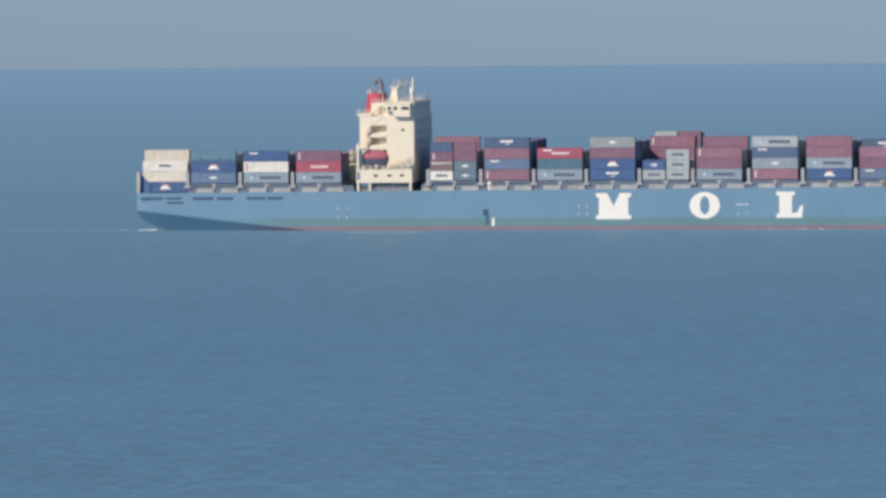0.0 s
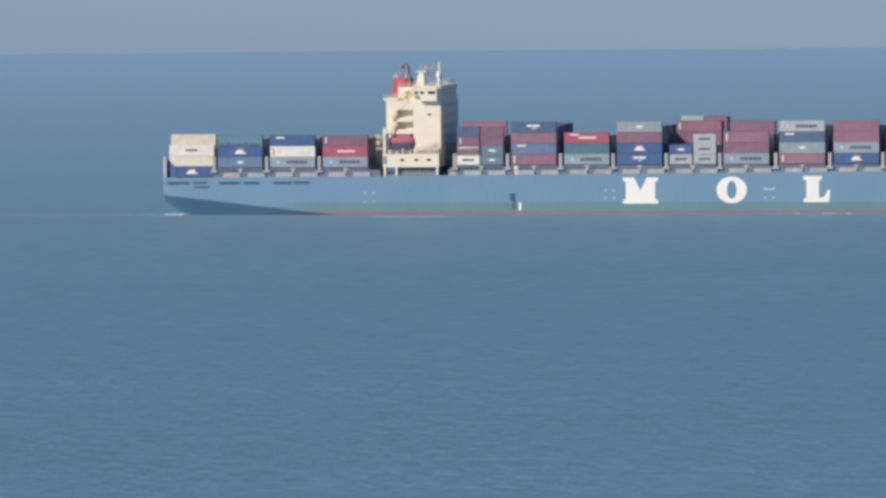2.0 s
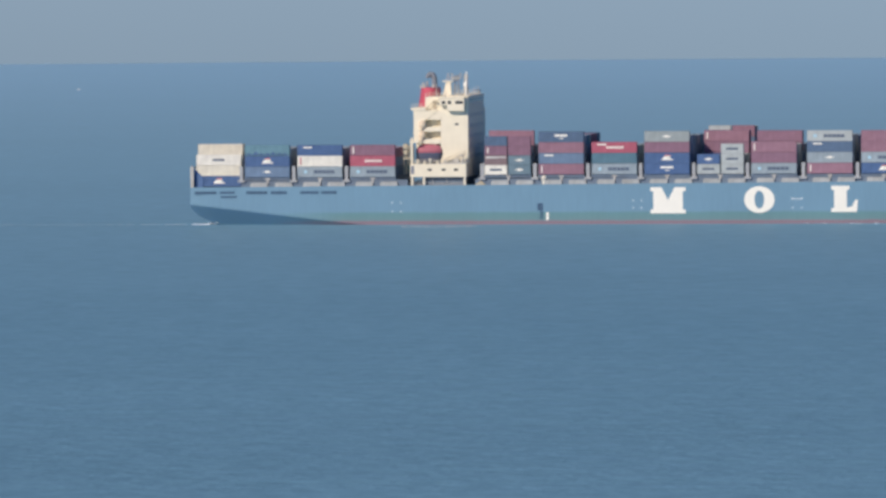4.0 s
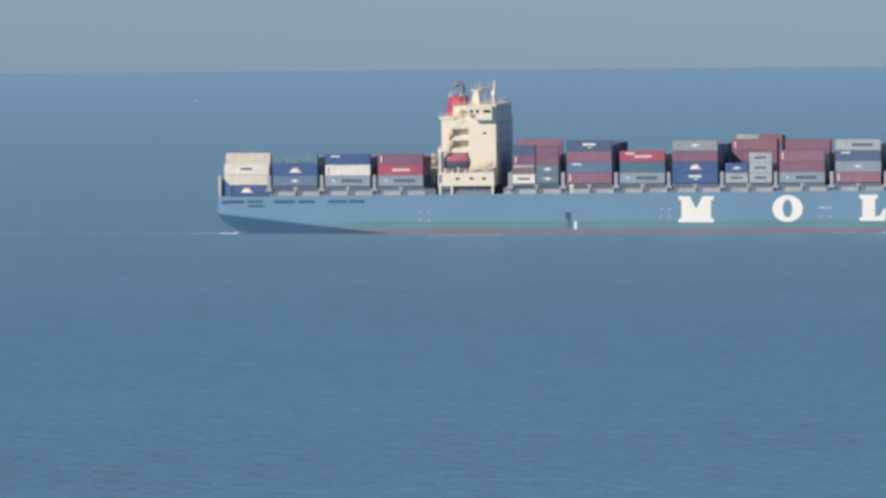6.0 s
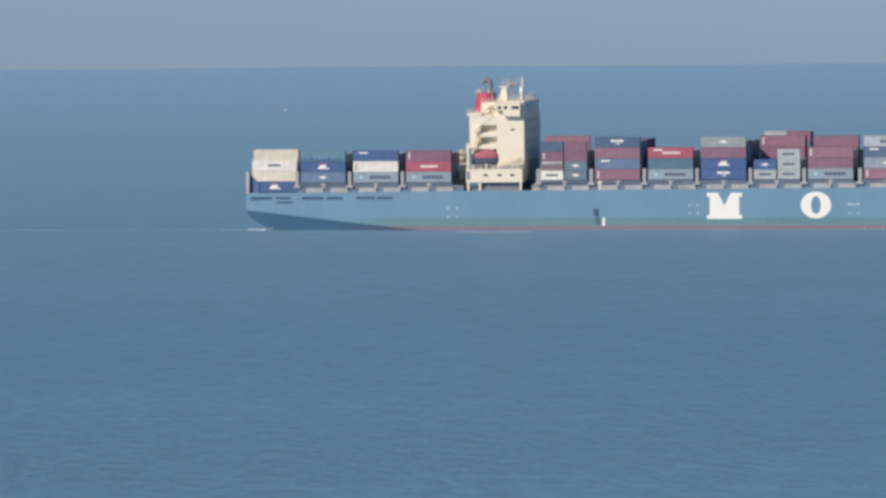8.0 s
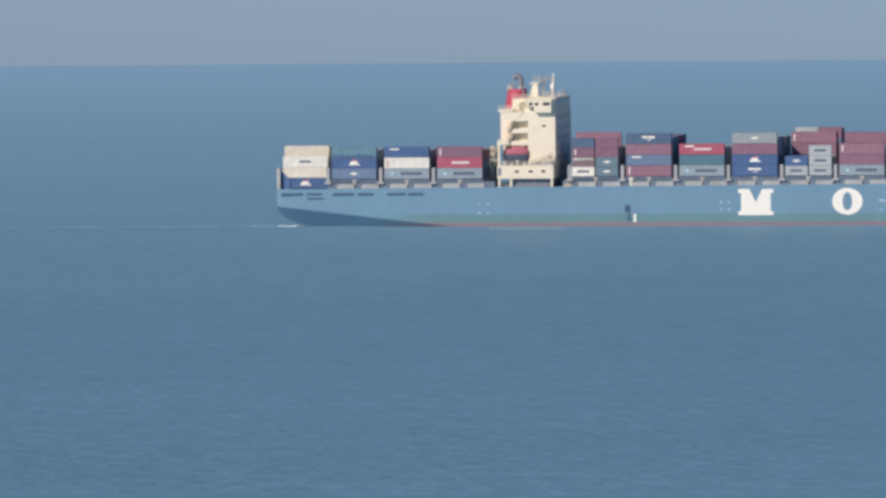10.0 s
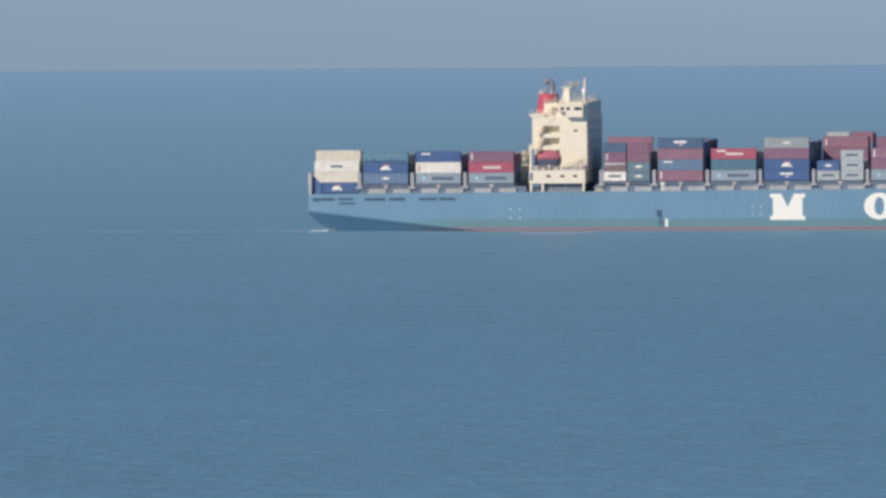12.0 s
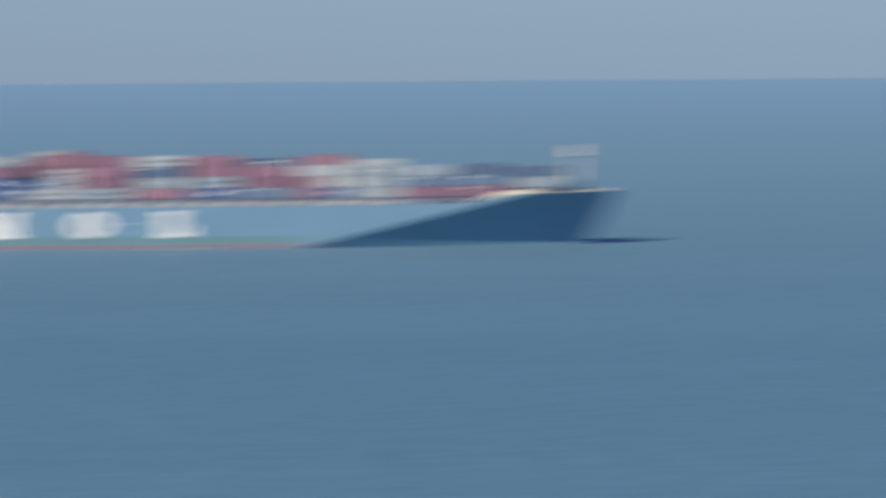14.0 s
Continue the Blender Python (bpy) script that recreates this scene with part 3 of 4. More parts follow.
    # tall aft post with hose gear
    bm = bmesh.new()
    box(bm, 60.4, 61.0, -19.4, -18.7, 15.9, 23.0)
    box(bm, 60.2, 62.6, -19.3, -18.8, 21.6, 22.3)
    part("davit_post", bm, WHITE, ship)
    bm = bmesh.new()
    for z, r in ((20.7, 0.7), (19.1, 0.6)):
        rod(bm, (58.9, -19.0, z), (58.9, -17.6, z), r, 12)
    rod(bm, (58.9, -18.3, 17.8), (60.6, -18.9, 21.8), 0.22, 6)
    box(bm, 58.4, 60.6, -19.0, -17.4, 17.2, 17.6)
    part("reel", bm, TAN, ship)
    # funnel
    fu = new("funnel")
    fu.parent = ship
    fu.location.x = 0.5
    bm = bmesh.new()
    lower = [(60.0 + 6.2 * (0.5 + 0.5 * math.cos(a)), 4.2 * math.sin(a)) for a in [2 * math.pi * i / 24 for i in range(24)]]
    ra = [bm.verts.new((x - 0.5, y, 30.8)) for x, y in lower]
    rb = [bm.verts.new((x * 0.84 + 10.0, y * 0.84, 36.2)) for x, y in lower]
    for i in range(24):
        j = (i + 1) % 24
        bm.faces.new((ra[i], ra[j], rb[j], rb[i]))
    bm.faces.new(rb)
    part("casing", bm, FUNNEL, fu, "red tapered funnel casing")
    for x, y, h, r in ((64.0, -1.5, 38.6, 0.62), (63.5, 0.3, 38.2, 0.5), (63.8, 1.9, 38.4, 0.5)):
        bm = bmesh.new()
        rod(bm, (x + 0.25, y, 36.0), (x + 0.15, y, h), r, 14)
        rod(bm, (x + 0.25, y, 36.0), (x + 0.24, y, 36.5), r + 0.25, 14)
        p0 = Vector((x + 0.15, y, h))
        for k in range(1, 10):
            a = radians(17 * k)
            p1 = Vector((x + 0.15 - 0.95 * (1 - math.cos(a)), y, h + 1.35 * math.sin(a)))
            rod(bm, p0, p1, r, 14)
            p0 = p1
        part("exhaust_pipe", bm, SOOT, fu, "sooty grey exhaust pipe bent aft")
    for x, y, h in ((61.0, -0.9, 37.6), (61.9, 0.8, 37.9), (61.5, -2.1, 37.2)):
        bm = bmesh.new()
        rod(bm, (x, y, 36.0), (x, y, h), 0.22, 10)
        rod(bm, (x, y, h - 0.15), (x, y, h), 0.3, 10)
        part("vent_pipe", bm, STEEL, fu)
    for x, y in ((60.6, -2.5), (61.6, -3.2), (64.0, -3.0)):
        bm = bmesh.new()
        rod(bm, (x, y, 36.1), (x, y, 37.0), 0.15, 6)
        part("whistle", bm, WHITE, fu)
    # masts
    ma = new("radar_mast")
    ma.parent = ship
    bm = bmesh.new()
    prism(bm, [(67.4, 33.9), (69.9, 33.9), (69.7, 37.9), (68.5, 37.9)], "y", -6.2, -4.6)
    box(bm, 67.6, 70.4, -6.6, -4.2, 37.8, 38.1)
    part("tower", bm, WHITE, ma)
    for x, y, top, w in ((71.2, -5.0, 39.7, 0.75), (73.8, -5.2, 40.0, 0.6)):
        bm = bmesh.new()
        c = [(x - w, y - w), (x + w, y - w), (x + w, y + w), (x - w, y + w)]
        for px, py in c:
            rod(bm, (px, py, 33.9), (x + (px - x) * 0.55, y + (py - y) * 0.55, top), 0.10, 5)
        nb = 5
        for k in range(nb):
            z0, z1 = 33.9 + (top - 33.9) * k / nb, 33.9 + (top - 33.9) * (k + 1) / nb
            f0, f1 = 1 - 0.45 * k / nb, 1 - 0.45 * (k + 1) / nb
            for q in range(4):
                (ax, ay), (bx, by) = c[q], c[(q + 1) % 4]
                rod(bm, (x + (ax - x) * f0, y + (ay - y) * f0, z0), (x + (bx - x) * f1, y + (by - y) * f1, z1), 0.06, 4)
        part("lattice", bm, POSTS if x < 72 else STEEL, ma)
        bm = bmesh.new()
        box(bm, x - (1.4 if x < 72 else 0.5), x + (0.9 if x < 72 else 0.6), y - 0.25, y + 0.25, top - 1.1, top - 0.75)
        part("scanner", bm, WHITE, ma)
    bm = bmesh.new()                             # trussed yard between the lattices
    for y in (-5.7, -4.5):
        for z in (38.5, 39.1):
            rod(bm, (68.3, y, z), (72.7, y, z), 0.07, 5)
        for k in range(4):
            x0 = 68.3 + k * 1.1
            rod(bm, (x0, y, 38.5 if k % 2 else 39.1), (x0 + 1.1, y, 39.1 if k % 2 else 38.5), 0.05, 4)
    box(bm, 68.3, 71.4, -6.0, -4.2, 38.4, 38.52)
    part("yard", bm, POSTS, ma, "grey trussed yard")
    for x, z in ((68.9, 39.1), (70.0, 39.1), (72.3, 39.2)):
        bm = bmesh.new()
        rod(bm, (x, -5.1, z), (x, -5.1, z + 0.8), 0.16, 8)
        rod(bm, (x, -5.1, z + 0.8), (x, -5.1, z + 1.0), 0.26, 8)
        part("signal_lamp", bm, STEEL, ma)
    bm = bmesh.new()
    bmesh.ops.create_uvsphere(bm, u_segments=14, v_segments=9, radius=0.75, matrix=Matrix.Translation((73.9, -6.4, 37.0)) @ Matrix.Diagonal((0.85, 0.85, 1.2, 1)))
    rod(bm, (73.9, -6.4, 33.9), (73.9, -6.4, 36.6), 0.32, 8)
    rod(bm, (74.1, -6.4, 37.4), (74.1, -6.4, 40.6), 0.2, 8)
    part("dome", bm, MARK, ma, "white radome on a post with a pole aerial")
    for x, y, top in ((74.3, -12.0, 36.0), (74.3, 9.0, 36.0), (74.3, 17.0, 36.2), (66.2, -9.0, 37.4), (71.4, -8.0, 37.0)):
        bm = bmesh.new()
        rod(bm, (x, y, 33.8), (x, y, top), 0.12, 5)
        part("whip_aerial", bm, STEEL, ship)
    # searchlight and awning frame on the far wing
    bm = bmesh.new()
    box(bm, 73.0, 74.8, 15.6, 18.2, 34.9, 35.2)
    for y in (15.8, 18.0):
        rod(bm, (74.5, y, 33.9), (74.5, y, 35.0), 0.1, 5)
    part("awning", bm, SHADOWSTEEL, ship)
    # lifeboat in its cradle
    bm = bmesh.new()
    n1, n2 = 14, 12
    rows = []
    for i in range(n1 + 1):
        q = i / n1
        x = 61.5 + 7.3 * q
        e = (1 - abs(2 * q - 1) ** 3.2) ** 0.5 if 0 < i < n1 else 0.12
        rows.append([bm.verts.new((x, -16.6 + 1.35 * e * math.cos(2 * math.pi * k / n2), 19.4 + (1.75 if math.sin(2 * math.pi * k / n2) > 0 else 1.7) * e * math.sin(2 * math.pi * k / n2))) for k in range(n2)])
    for i in range(n1):
        for k in range(n2):
            j = (k + 1) % n2
            bm.faces.new((rows[i][k], rows[i][j], rows[i + 1][j], rows[i + 1][k]))
    bm.faces.new(rows[0])
    bm.faces.new(rows[-1])
    lb = part("lifeboat", bm, BOATRED, ship, "red enclosed lifeboat with a navy lower half painted as shade")
    # Navy lower half: the shade under the boat put into colour.
    bm = bmesh.new()
    rows = []
    for i in range(n1 + 1):
        q = i / n1
        e = (1 - abs(2 * q - 1) ** 3.2) ** 0.5 if 0 < i < n1 else 0.15
        rows.append([bm.verts.new((61.45 + 7.4 * q, -16.6 + 1.42 * e * math.cos(a), 18.9 + 2.75 * e * math.sin(a))) for a in [math.pi + math.pi * k / 8 for k in range(9)]])
    for i in range(n1):
        for k in range(8):
            bm.faces.new((rows[i][k], rows[i][k + 1], rows[i + 1][k + 1], rows[i + 1][k]))
    part("keel", bm, MAROON, lb, "navy lower half standing in for the shade under the boat")
    for x in (62.8, 66.9):
        bm = bmesh.new()
        prism(bm, [(x - 0.2, 15.9), (x + 0.2, 15.9), (x + 0.2, 21.8), (x - 0.2, 21.8)], "y", -14.6, -14.2)
        box(bm, x - 0.2, x + 0.2, -16.8, -14.2, 21.0, 21.45)
        rod(bm, (x, -16.6, 20.3), (x, -16.6, 21.2), 0.06, 5)
        part("davit", bm, WHITE, ship)
    bm = bmesh.new()
    box(bm, 68.4, 75.4, -19.6, -19.2, 15.9, 16.3)
    rod(bm, (69.5, -18.6, 16.0), (74.6, -18.6, 18.4), 0.18, 6)
    rod(bm, (74.6, -18.6, 16.0), (74.6, -18.6, 18.6), 0.18, 6)
    box(bm, 72.0, 73.5, -19.0, -17.5, 15.9, 17.3)
    part("gangway", bm, STEEL, ship)
    bm = bmesh.new()                             # stowed accommodation ladder and its handrails
    for y in (-19.0, -18.2):
        rod(bm, (69.3, y, 16.3), (75.2, y, 18.3), 0.1, 6)
        rod(bm, (69.3, y, 17.2), (75.2, y, 19.2), 0.05, 5)
        for k in range(8):
            x = 69.3 + k * 0.84
            rod(bm, (x, y, 16.3 + 0.34 * (x - 69.3)), (x, y, 17.2 + 0.34 * (x - 69.3)), 0.04, 4)
    for k in range(20):
        x = 69.4 + k * 0.3
        box(bm, x, x + 0.2, -18.9, -18.3, 16.32 + 0.34 * (x - 69.3), 16.4 + 0.34 * (x - 69.3))
    part("accommodation_ladder", bm, TAN, ship, "tan stowed ladder with handrails")
    for p0, p1, k in (((60.6, -19.85, 9.75), (75.2, -19.85, 9.75), 12),):
        bm = bmesh.new()
        rail(bm, p0, p1, k, r=0.05)
        part("railing", bm, POSTS, ship)
    bm = bmesh.new()
    for z, r in ((10.15, 0.2), (10.6, 0.14), (11.5, 0.16)):
        rod(bm, (62.0, -18.6, z), (74.9, -18.6, z), r * 0.6, 8)
    for x in (66.3, 70.1):
        rod(bm, (x, -18.6, 9.7), (x, -18.6, 12.4), 0.14, 8)
    part("deck_pipes", bm, POSTS, ship, "grey pipes along the side passage")


# ---------------------------------------------------------------- containers
L40, L20, WID = 12.19, 6.06, 2.438
MESH = {}


def container_mesh(kind, length, h, color):
    key = (kind, length, round(h, 2), color)
    if key in MESH:
        return MESH[key]
    bm = bmesh.new()
    if kind == "body":
        n = int(length / 0.28)
        # corrugated side walls, end and roof
        def wall(y0, y1):
            lo, hi = [], []
            for k in range(n):
                xa = 0.12 + (length - 0.24) * k / n
                w = (length - 0.24) / n
                for q, y in ((0.0, y0), (0.35, y0), (0.5, y1), (0.85, y1)):
                    lo.append(bm.verts.new((xa + q * w, y, 0.16)))
                    hi.append(bm.verts.new((xa + q * w, y, h - 0.10)))
            for k in range(len(lo) - 1):
                bm.faces.new((lo[k], lo[k + 1], hi[k + 1], hi[k]))
        wall(0.03, 0.066)
        wall(WID - 0.03, WID - 0.066)
        box(bm, 0.10, length - 0.12, 0.075, WID - 0.075, 0.10, h - 0.05)
    elif kind == "frame":
        for x in (0, length - 0.16):
            for y in (0, WID - 0.16):
                box(bm, x, x + 0.16, y, y + 0.16, 0, h)
        for y in (0.0, WID - 0.10):
            box(bm, 0.16, length - 0.16, y, y + 0.10, 0.045, 0.20)
            box(bm, 0.16, length - 0.16, y + 0.01, y + 0.09, h - 0.13, h - 0.025)
        for x in (0.0, length - 0.12):
            box(bm, x, x + 0.12, 0.16, WID - 0.16, 0.0, 0.15)
            box(bm, x, x + 0.12, 0.16, WID - 0.16, h - 0.12, h - 0.01)
    else:                                       # one door leaf at the end
        box(bm, 0, 0.05, 0, 1.04, 0.17, h - 0.14)
        for y in (0.25, 0.75):
            box(bm, 0.05, 0.09, y, y + 0.05, 0.17, h - 0.14)
    MESH[key] = mesh_of(kind, bm, CPAINT[color])
    return MESH[key]


def bars(pieces, material):
    """Flat patches; a fifth number leans a patch forward at its top, a sixth narrows its top."""
    bm = bmesh.new()
    for x0, x1, z0, z1, *more in pieces:
        lean, pinch = (list(more) + [0, 0])[:2]
        prism(bm, [(x0, z0), (x1, z0), (x1 + lean - pinch, z1), (x0 + lean + pinch, z1)], "y", -0.03, 0.03)
    return mesh_of("marking", bm, material)


MARKS = {}
BOXES = []                                       # containers and their places on the ship
FAR = []                                         # boxes of the rows further in: s, y, z, length, height, colour


def marks(kind, length, h):
    """Plain bars and patches in place of writing."""
    key = (kind, length, round(h, 2))
    if key not in MARKS:
        c, q = length / 2, h / 2
        if kind == "word":                       # pale bar with a slanted patch under it
            p, m = [(c - 1.7, c - 0.3, q + 0.1, q + 0.65), (c - 0.15, c + 1.7, q + 0.1, q + 0.65), (c - 0.4, c + 0.7, q - 0.5, q - 0.25)], MARK
        elif kind == "three":
            p, m = [(c - 1.5, c - 0.1, q - 0.6, q + 0.45, 0.45, 0.35), (c - 0.2, c + 0.65, q - 0.6, q + 0.5, 0.1), (c + 0.5, c + 1.6, q - 0.6, q - 0.25), (c + 0.55, c + 0.95, q - 0.3, q + 0.5)], MARK
        elif kind == "cap":                      # red streak over a white mark
            p, m = [(c - 0.75, c + 0.75, q + 0.55, q + 0.85, 0.25)], CAP
        elif kind == "wave":                     # row of dark peaks along the lower edge
            p, m = [(0.5 + k * 1.62, 1.7 + k * 1.62 + 0.3 * (k % 2), 0.2, 0.75 + 0.35 * (k % 3 == 1), 0.2, 0.35) for k in range(7)] + [(0.3, length - 0.3, 0.2, 0.45)], CPAINT["blue"]
        elif kind == "long":
            p, m = [(c - 2.0 + k * 0.68, c - 1.55 + k * 0.68, q - 0.32, q + 0.32) for k in range(7)], MARK
        elif kind == "square":                   # dark wide bar and a pale blue patch
            p, m = [(c - 1.6 + k * 1.15, c - 0.6 + k * 1.15, q - 0.42, q + 0.42) for k in range(5)], INK
        elif kind == "band":                     # pale weathered band under the roof
            p, m = [(0.2, length * 0.6, h - 0.8, h - 0.25, 0.1, 0.05), (length * 0.55, length - 0.2, h - 0.65, h - 0.25)], CPAINT["palegrey"]
        elif kind == "corner":
            p, m = [(1.6, 4.0, h - 0.85, h - 0.45)], MARK
        elif kind == "stripe":
            p, m = [(0.75, 1.05, 0.5, h - 0.5)], MARK
        elif kind == "rstripe":
            p, m = [(0.75, 1.05, 0.5, h - 0.5)], FUNNEL
        elif kind == "small":
            p, m = [(c - 0.55, c + 0.65, q - 0.3, q + 0.35), (c - 1.2, c + 1.2, q - 0.08, q + 0.1)], MARK
        elif kind == "dark":
            p, m = [(c - 1.6, c + 1.6, q - 0.25, q + 0.3)], INK
        else:                                    # pale blue patch
            p, m = [(1.75, 2.65, q - 0.42, q + 0.42)], PATCH
        MARKS[key] = bars(p, m)
    return MARKS[key]


CAP = paint("mark_red", (0.620, 0.200, 0.220), rough=0.5, wear=0.1)
INK = paint("ink_blue", (0.120, 0.162, 0.233), rough=0.6, wear=0.1)
PATCH = paint("pale_blue_patch", (0.450, 0.690, 0.821), rough=0.5, wear=0.05)


def container(s, y, z, color, h=2.896, length=L40, mark="", detail=True):
    ob = new("shipping_container")
    size = "forty-foot" if length > 10 else "twenty-foot"
    tagged(ob, f"{WORDS[color]} corrugated steel {size} container stacked on deck", "container", group="containers on the ship")
    shared("body", container_mesh("body", length, h, color), ob)
    if detail:
        shared("frame", container_mesh("frame", length, h, color), ob)
    for y0 in (0.17, 1.23):
        shared("door", container_mesh("door", length, h, color), ob, (length - 0.115, y0, 0))
    for k in mark.split():
        shared("marking", marks(k, length, h), ob)
        if k == "three":
            shared("marking", marks("cap", length, h), ob)
        if k == "square":
            shared("marking", marks("patch", length, h), ob)
    BOXES.append((ob, Matrix.Translation((s, y, z))))
    return ob


# bay number: near row from the bottom up, (colour, mark)
NEAR = {
    0: [("blue", "three"), ("cream", ""), ("white", "dark")],
    1: [("slate", "small"), ("blue", "three"), ("teal", "wave")],
    2: [("grey", "square"), ("white", "rstripe"), ("blue", "corner")],
    3: [("grey", "square"), ("red", "long"), ("wine", "stripe")],
    5: [("brick", "stripe"), ("slate", "corner"), ("brick", ""), ("navy", "word")],
    6: [("grey", "square"), ("green", ""), ("red", "long corner")],
    7: [("blue", "word"), ("blue", "three"), ("wine", ""), ("drab", "small")],
    9: [("grey", "square"), ("wine", ""), ("brick", "stripe")],
    10: [("brick", "stripe"), ("grey", "small"), ("navy", "corner"), ("silver", "square")],
    11: [("blue", "three"), ("grey", "square"), ("brick", ""), ("brick", "")],
    12: [("slate", "corner"), ("wine", ""), ("brick", "")],
    15: [("wine", ""), ("slate", "corner"), ("grey", "")],
    16: [("wine", "corner"), ("slate", "corner"), ("navy", "")],
    17: [("grey", ""), ("navy", "")],
}
INNER = ["silver", "grey", "teal", "palegrey", "grey", "silver", "slate", "palegrey"]


def stacks():
    rng = random.Random(7)
    pitch = 2.5
    filled = set()

    def column(i, row, cols, s=None, length=L40, h=2.896, detail=False, z=None):
        y = -HALF + 0.03 + row * pitch
        if i == 0:
            y += 1.9
        if i >= 15:
            y += (1.0, 3.0, 7.0)[i - 15]
        filled.add((i, row))
        z = bay_base(i) if z is None else z
        for c in cols:
            c, mk = c if isinstance(c, tuple) else (c, "")
            if row > 2 and not detail:
                FAR.append((BAYS[i] if s is None else s, y, z, length, h, c))
                z += h
                continue
            container(BAYS[i] if s is None else s, y, z, c, h, length, mk, detail)
            z += h

    for i, cols in NEAR.items():
        column(i, 0, cols, detail=True, h=2.896)
    # half-length stacks
    column(4, 0, [("white", "dark"), ("brown", "band"), ("wine", "stripe"), ("navy", "")], s=80.6, length=L20, h=2.59, detail=True)
    column(4, 0, [("dteal", "small"), ("dteal", "small"), ("wine", ""), ("wine", "")], s=87.0, length=L20, h=2.59, detail=True)
    column(8, 0, [("silver", "dark"), ("blue", "small")], s=138.3, length=L20, h=2.65, detail=True)
    column(8, 0, [("silver", "dark"), ("silver", "dark"), ("silver", "dark")], s=144.75, length=L20, h=2.70, detail=True)
    column(13, 0, [("brick", ""), ("brick", "")], s=211.3, length=L20, detail=True)
    column(13, 0, [("blue", "small"), ("silver", "")], s=217.43, length=L20, detail=True)
    column(13, 0, [("silver", "")], z=bay_base(13) + 2 * 2.896, detail=True)
    column(14, 0, [("grey", ""), ("silver", ""), ("grey", "small")], s=225.2, length=L20, detail=True)
    column(14, 0, [("silver", ""), ("grey", ""), ("grey", "small")], s=232.5, length=L20, detail=True)
    # rows further in, seen over and between the outer ones
    for i in range(18):
        tiers = len(NEAR.get(i, (0, 0, 0)))
        for row in range(1, 7):
            if i == 8 or (i, row) in ((4, 3), (0, 2), (0, 3)):
                continue
            n = tiers
            col = [INNER[rng.randrange(len(INNER))] for _ in range(n)]
            if i == 3:
                col = ["navy", "slate", "wine"]
            if i == 14:
                col = ["navy", "slate", "navy"]
            if i >= 16 and row > 5:
                continue
            column(i, row, col, h=2.59 if tiers > 2 else 2.8)
    for row in range(7, 16):                      # one bay stacked right across
        col = [INNER[rng.randrange(len(INNER))] for _ in range(4)]
        col[3] = "navy" if row > 12 else "wine"
        column(5, row, col, h=2.59)
    for row in range(1, 7):
        column(8, row, ["silver", "blue"], s=138.3, length=L20, h=2.59)
        column(8, row, ["silver", "silver"], s=144.75, length=L20, h=2.59)
    for row in (7, 8, 9):
        column(8, row, ["wine", "wine", "wine", ("brick", "stripe")], h=2.81, detail=row == 7)
    column(8, 12, ["wine", "grey", "slate", ("silver", "dark")], s=138.4, length=L20, h=3.07, detail=True)
    column(8, 12, ["wine", "grey", "slate", "brick"], s=144.9, length=L20, h=3.07, detail=True)
    column(8, 13, ["wine", "grey", "slate", "silver"], s=145.4, length=L20, h=3.04)
    # a fourth tier over the stern, standing back from the side
    for row in (2, 3):
        column(0, row, ["palegrey", "cream", "palegrey", ("cream", "")], s=BAYS[0] - 0.3, h=2.84, detail=True)
    # tall stacks near the centre line
    column(4, 3, ["wine", "navy", "brick", "brick"], h=2.93, detail=True)
    for row in (7, 8):
        column(9, row, ["grey", "slate", "wine", ("wine", "")], h=2.79, detail=row == 7)
        column(13, row, ["grey", "slate", "silver", ("brick", "")], h=2.79, detail=row == 7)
    for row in (3, 4, 5):
        column(12, row, [("navy", "word")], h=2.7, z=bay_base(12) + 3 * 2.59, detail=row == 3)
    for row in range(7, 14):
        column(7, row, [INNER[rng.randrange(len(INNER))] for _ in range(4)], h=2.50)
    widest = {0: 15, 15: 15, 16: 13, 17: 10}
    for i in range(18):                            # the far half of the deck, a little lower
        for row in range(7, widest.get(i, 16)):
            if (i, row) not in filled:
                n = len(NEAR.get(i, (0, 0, 0)))
                column(i, row, [INNER[rng.randrange(len(INNER))] for _ in range(n if i != 8 else 3)], h=2.44)
    column(14, 3, [("silver", "")], h=2.4, z=bay_base(14) + 3 * 2.59)


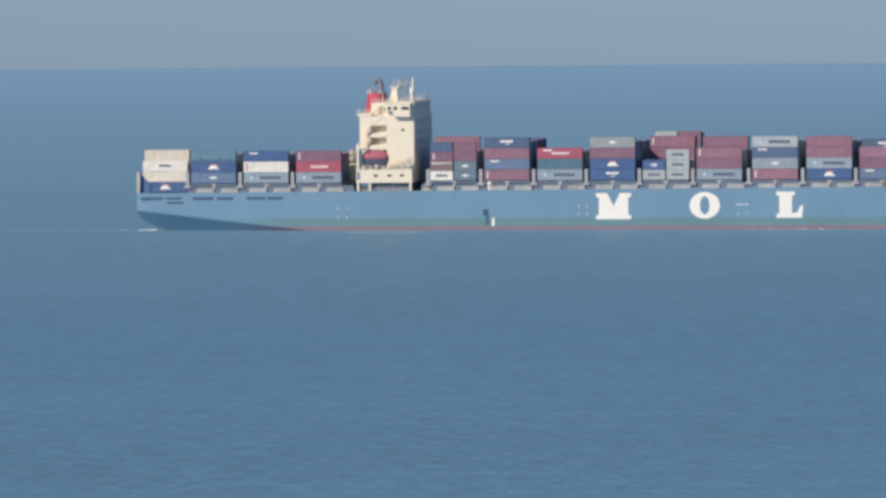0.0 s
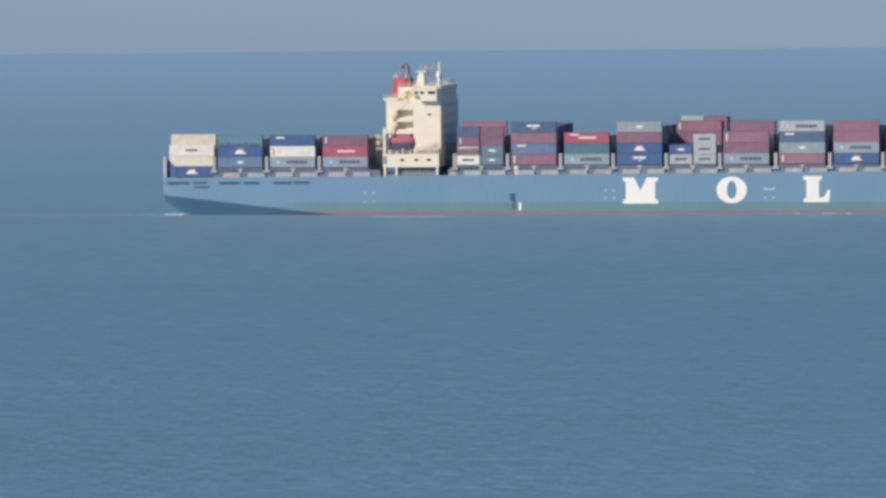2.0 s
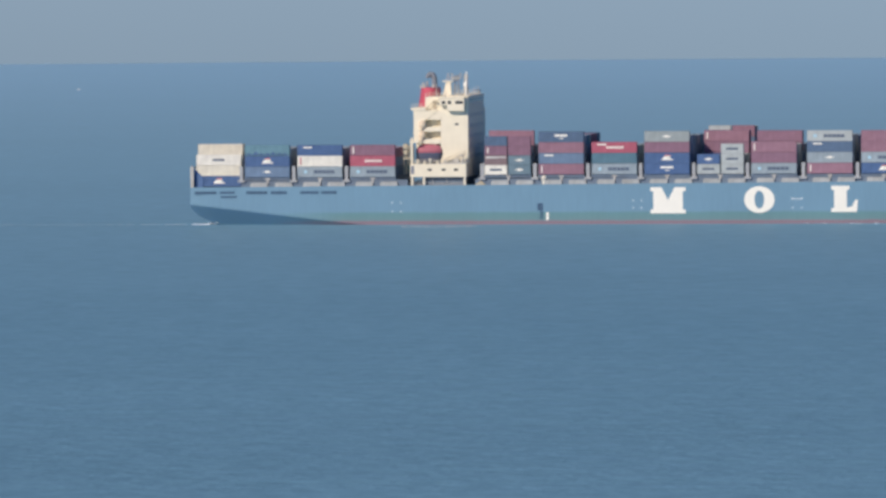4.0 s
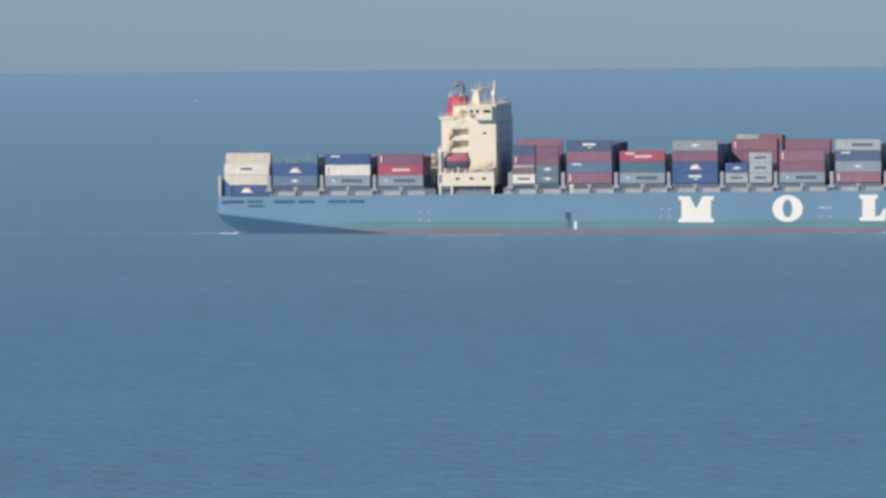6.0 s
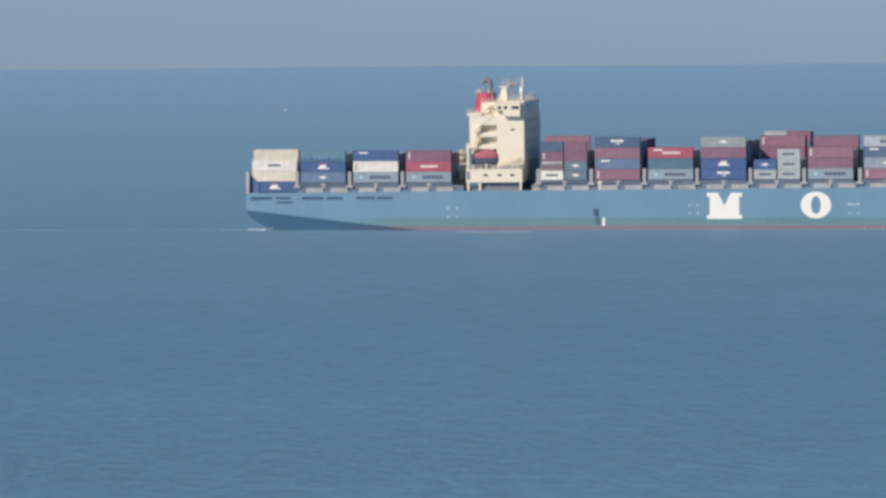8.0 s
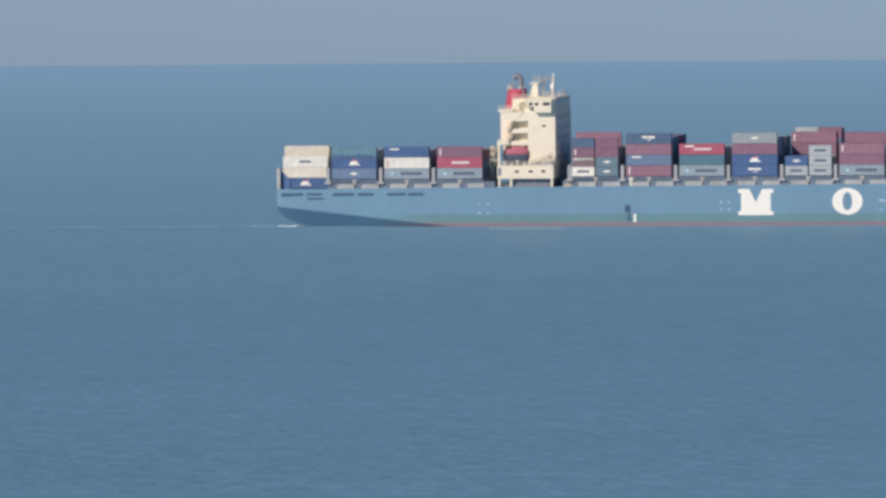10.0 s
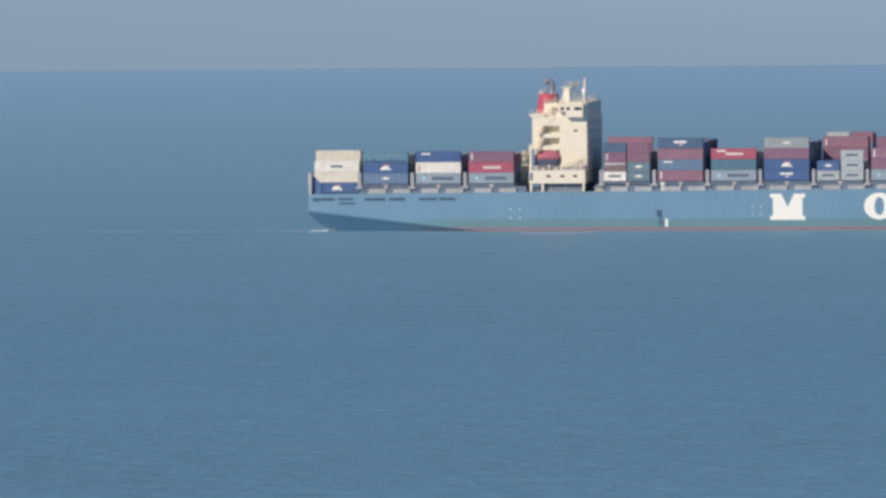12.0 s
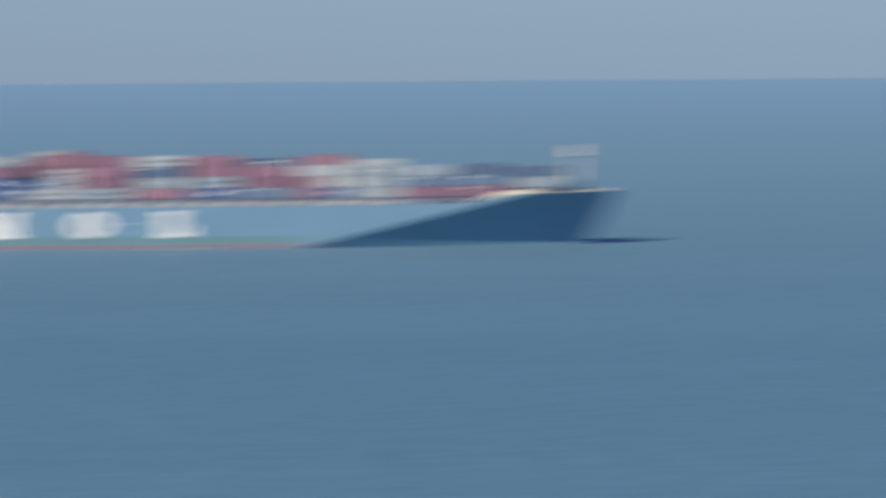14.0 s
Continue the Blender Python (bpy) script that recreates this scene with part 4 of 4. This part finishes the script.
def far_boxes():
    """The rows of containers further in, joined."""
    verts, faces, mats = [], [], []
    names = sorted(COL)

    def cuboid(x0, x1, y0, y1, z0, z1, k):
        o = len(verts)
        verts.extend(((x0, y0, z0), (x1, y0, z0), (x1, y1, z0), (x0, y1, z0), (x0, y0, z1), (x1, y0, z1), (x1, y1, z1), (x0, y1, z1)))
        for f in ((3, 2, 1, 0), (4, 5, 6, 7), (0, 1, 5, 4), (1, 2, 6, 5), (2, 3, 7, 6), (3, 0, 4, 7)):
            faces.append([o + q for q in f])
            mats.append(k)

    for s, y, z, ln, h, c in FAR:
        k = names.index(c)
        cuboid(s + 0.05, s + ln - 0.06, y + 0.05, y + WID - 0.05, z + 0.05, z + h - 0.03, k)
        for x in (s, s + ln - 0.16):
            for w in (y, y + WID - 0.16):
                cuboid(x, x + 0.16, w, w + 0.16, z, z + h, k)
        for w in (0.4, 0.9, 1.4, 1.9):
            cuboid(s + ln - 0.06, s + ln - 0.01, y + w, y + w + 0.06, z + 0.1, z + h - 0.1, k)
    me = bpy.data.meshes.new("container_stacks")
    me.from_pydata(verts, [], faces)
    for c in names:
        me.materials.append(CPAINT[c])
    me.polygons.foreach_set("material_index", mats)
    me.update()
    ob = new("container_stacks", me)
    tagged(ob, "rows of red, blue and grey containers packed behind the outer stacks", "containers", kind="stuff")
    BOXES.append((ob, Matrix.Identity(4)))


# ---------------------------------------------------------------- foam and gull
def foam_patch(rng, length, width, height, gaps=(0.4, 0.6, 0.9, 2.2, 4.5)):
    """Irregular low islands of froth strung along a line."""
    bm = bmesh.new()
    x = 0.0
    while x < length:
        l = rng.uniform(0.5, 3.2)
        w = rng.uniform(0.25, 1.0) * width
        y = rng.uniform(-0.5, 0.5) * width
        pts = []
        k = 9
        for i in range(k):
            a = 2 * math.pi * i / k
            q = rng.uniform(0.6, 1.2)
            pts.append((x + l * 0.5 * math.cos(a) * q, y + w * 0.5 * math.sin(a) * q))
        prism(bm, pts, "z", -0.05, height * rng.uniform(0.3, 1.0))
        x += l * rng.choice(gaps)
    return bm


def wash_heap(rng, length, width, height):
    """Water heaped up and broken where the counter leaves the sea."""
    bm = bmesh.new()
    for k in range(46):
        q = rng.random()
        r = rng.uniform(0.12, 0.42)
        at = Vector((q * length, rng.uniform(-0.5, 0.5) * width, height * q * rng.uniform(0.1, 1.0)))
        bmesh.ops.create_icosphere(bm, subdivisions=1, radius=r, matrix=Matrix.Translation(at) @ Matrix.Diagonal((rng.uniform(1.2, 2.4), 1.0, 0.55, 1)))
    return bm


def foam():
    rng = random.Random(3)
    made = []
    thick = (0.3, 0.5, 0.7)
    for s0, y, bm, mat, lab in (
            (-115, -13.5, foam_patch(rng, 106, 0.3, 0.08, (0.5, 0.8, 1.0, 1.6)), TRAIL, "thin white foam streak trailing from the stern"),
            (-7.0, -14.6, foam_patch(rng, 6, 1.0, 0.12, thick), TRAIL, "thin broken foam behind the stern"),
            (0.2, -14.8, foam_patch(rng, 4.2, 2.4, 0.22, thick), FOAM, "bright churned foam at the stern"),
            (3.0, -14.7, wash_heap(rng, 4.0, 1.6, 1.0), TRAIL, "pale wash heaped against the ship's counter"),
            # not foam: flakes painted as the white house mirrored in the water
            (60, -34.0, foam_patch(rng, 20, 9.0, 0.06, (0.2, 0.3, 0.5)), TRAIL, "pale flakes imitating the reflection of the white house"),
            (168, -20.5, foam_patch(rng, 22, 0.5, 0.2, (2.2, 4.5, 7.0)), FOAM, "low foam line along the waterline")):
        ob = new("wake_foam", mesh_of("wake_foam", bm, mat))
        tagged(ob, lab, "foam", kind="stuff")
        made.append((ob, Matrix.Translation((s0, y, -FLOAT))))
    return made


def gull():
    """A large white seabird with long narrow wings."""
    g = new("seabird")
    tagged(g, "large white seabird gliding low over the sea", "bird")
    bm = bmesh.new()
    bmesh.ops.create_uvsphere(bm, u_segments=12, v_segments=8, radius=0.5, matrix=Matrix.Diagonal((0.85, 0.28, 0.27, 1)))
    bmesh.ops.create_uvsphere(bm, u_segments=10, v_segments=6, radius=0.12, matrix=Matrix.Translation((0.46, 0, 0.07)))
    part("body", bm, GULL, g)
    bm = bmesh.new()
    rod(bm, (0.55, 0, 0.06), (0.72, 0, 0.04), 0.035, 6, 0.008)
    part("beak", bm, STEEL, g)
    bm = bmesh.new()
    prism(bm, [(-0.62, -0.12), (-0.34, -0.07), (-0.34, 0.07), (-0.62, 0.12)], "z", -0.012, 0.012)
    part("tail", bm, GULL, g)
    for d in (-1, 1):
        bm = bmesh.new()
        prism(bm, [(0.18, 0.06 * d), (0.24, 0.45 * d), (0.02, 0.92 * d), (-0.05, 0.9 * d), (-0.03, 0.45 * d), (-0.18, 0.06 * d)], "z", 0.02, 0.05)
        part("wing", bm, GULL, g)
    return g


water = sea()
ship = new("cargo_ship")
tagged(ship, "light blue container ship under way with a white deckhouse", "ship")
the_hull = hull(ship)
hull_details(the_hull)
deck_gear(ship)
superstructure(ship)
stacks()
far_boxes()
froth = foam()
bird = gull()


def motions():
    a, b = ship_pose(0), ship_pose(14)
    walk(ship, [(0, a), (14, b)])
    for ob, m in BOXES + froth:
        walk(ob, [(0, a @ m), (14, b @ m)])
    walk(water, [(0, pose(0, 0, 0)), (14, pose(9, -16, 0))])
    flight = ((0, -215, 35.5), (3.2, -135.0, 33.2), (4.4, -97.0, 32.3), (5.3, -82.3, 31.8), (6.3, -68.9, 31.5), (7.0, -59.2, 30.3), (7.6, -51.3, 28.7), (8.2, -44.3, 27.2), (9.2, -31.0, 21.5), (10.3, -16.5, 13.5), (14, 32, 5))
    walk(bird, [(t, pose(x, 2620, z, 12, -4, 4)) for t, x, z in flight])


motions()
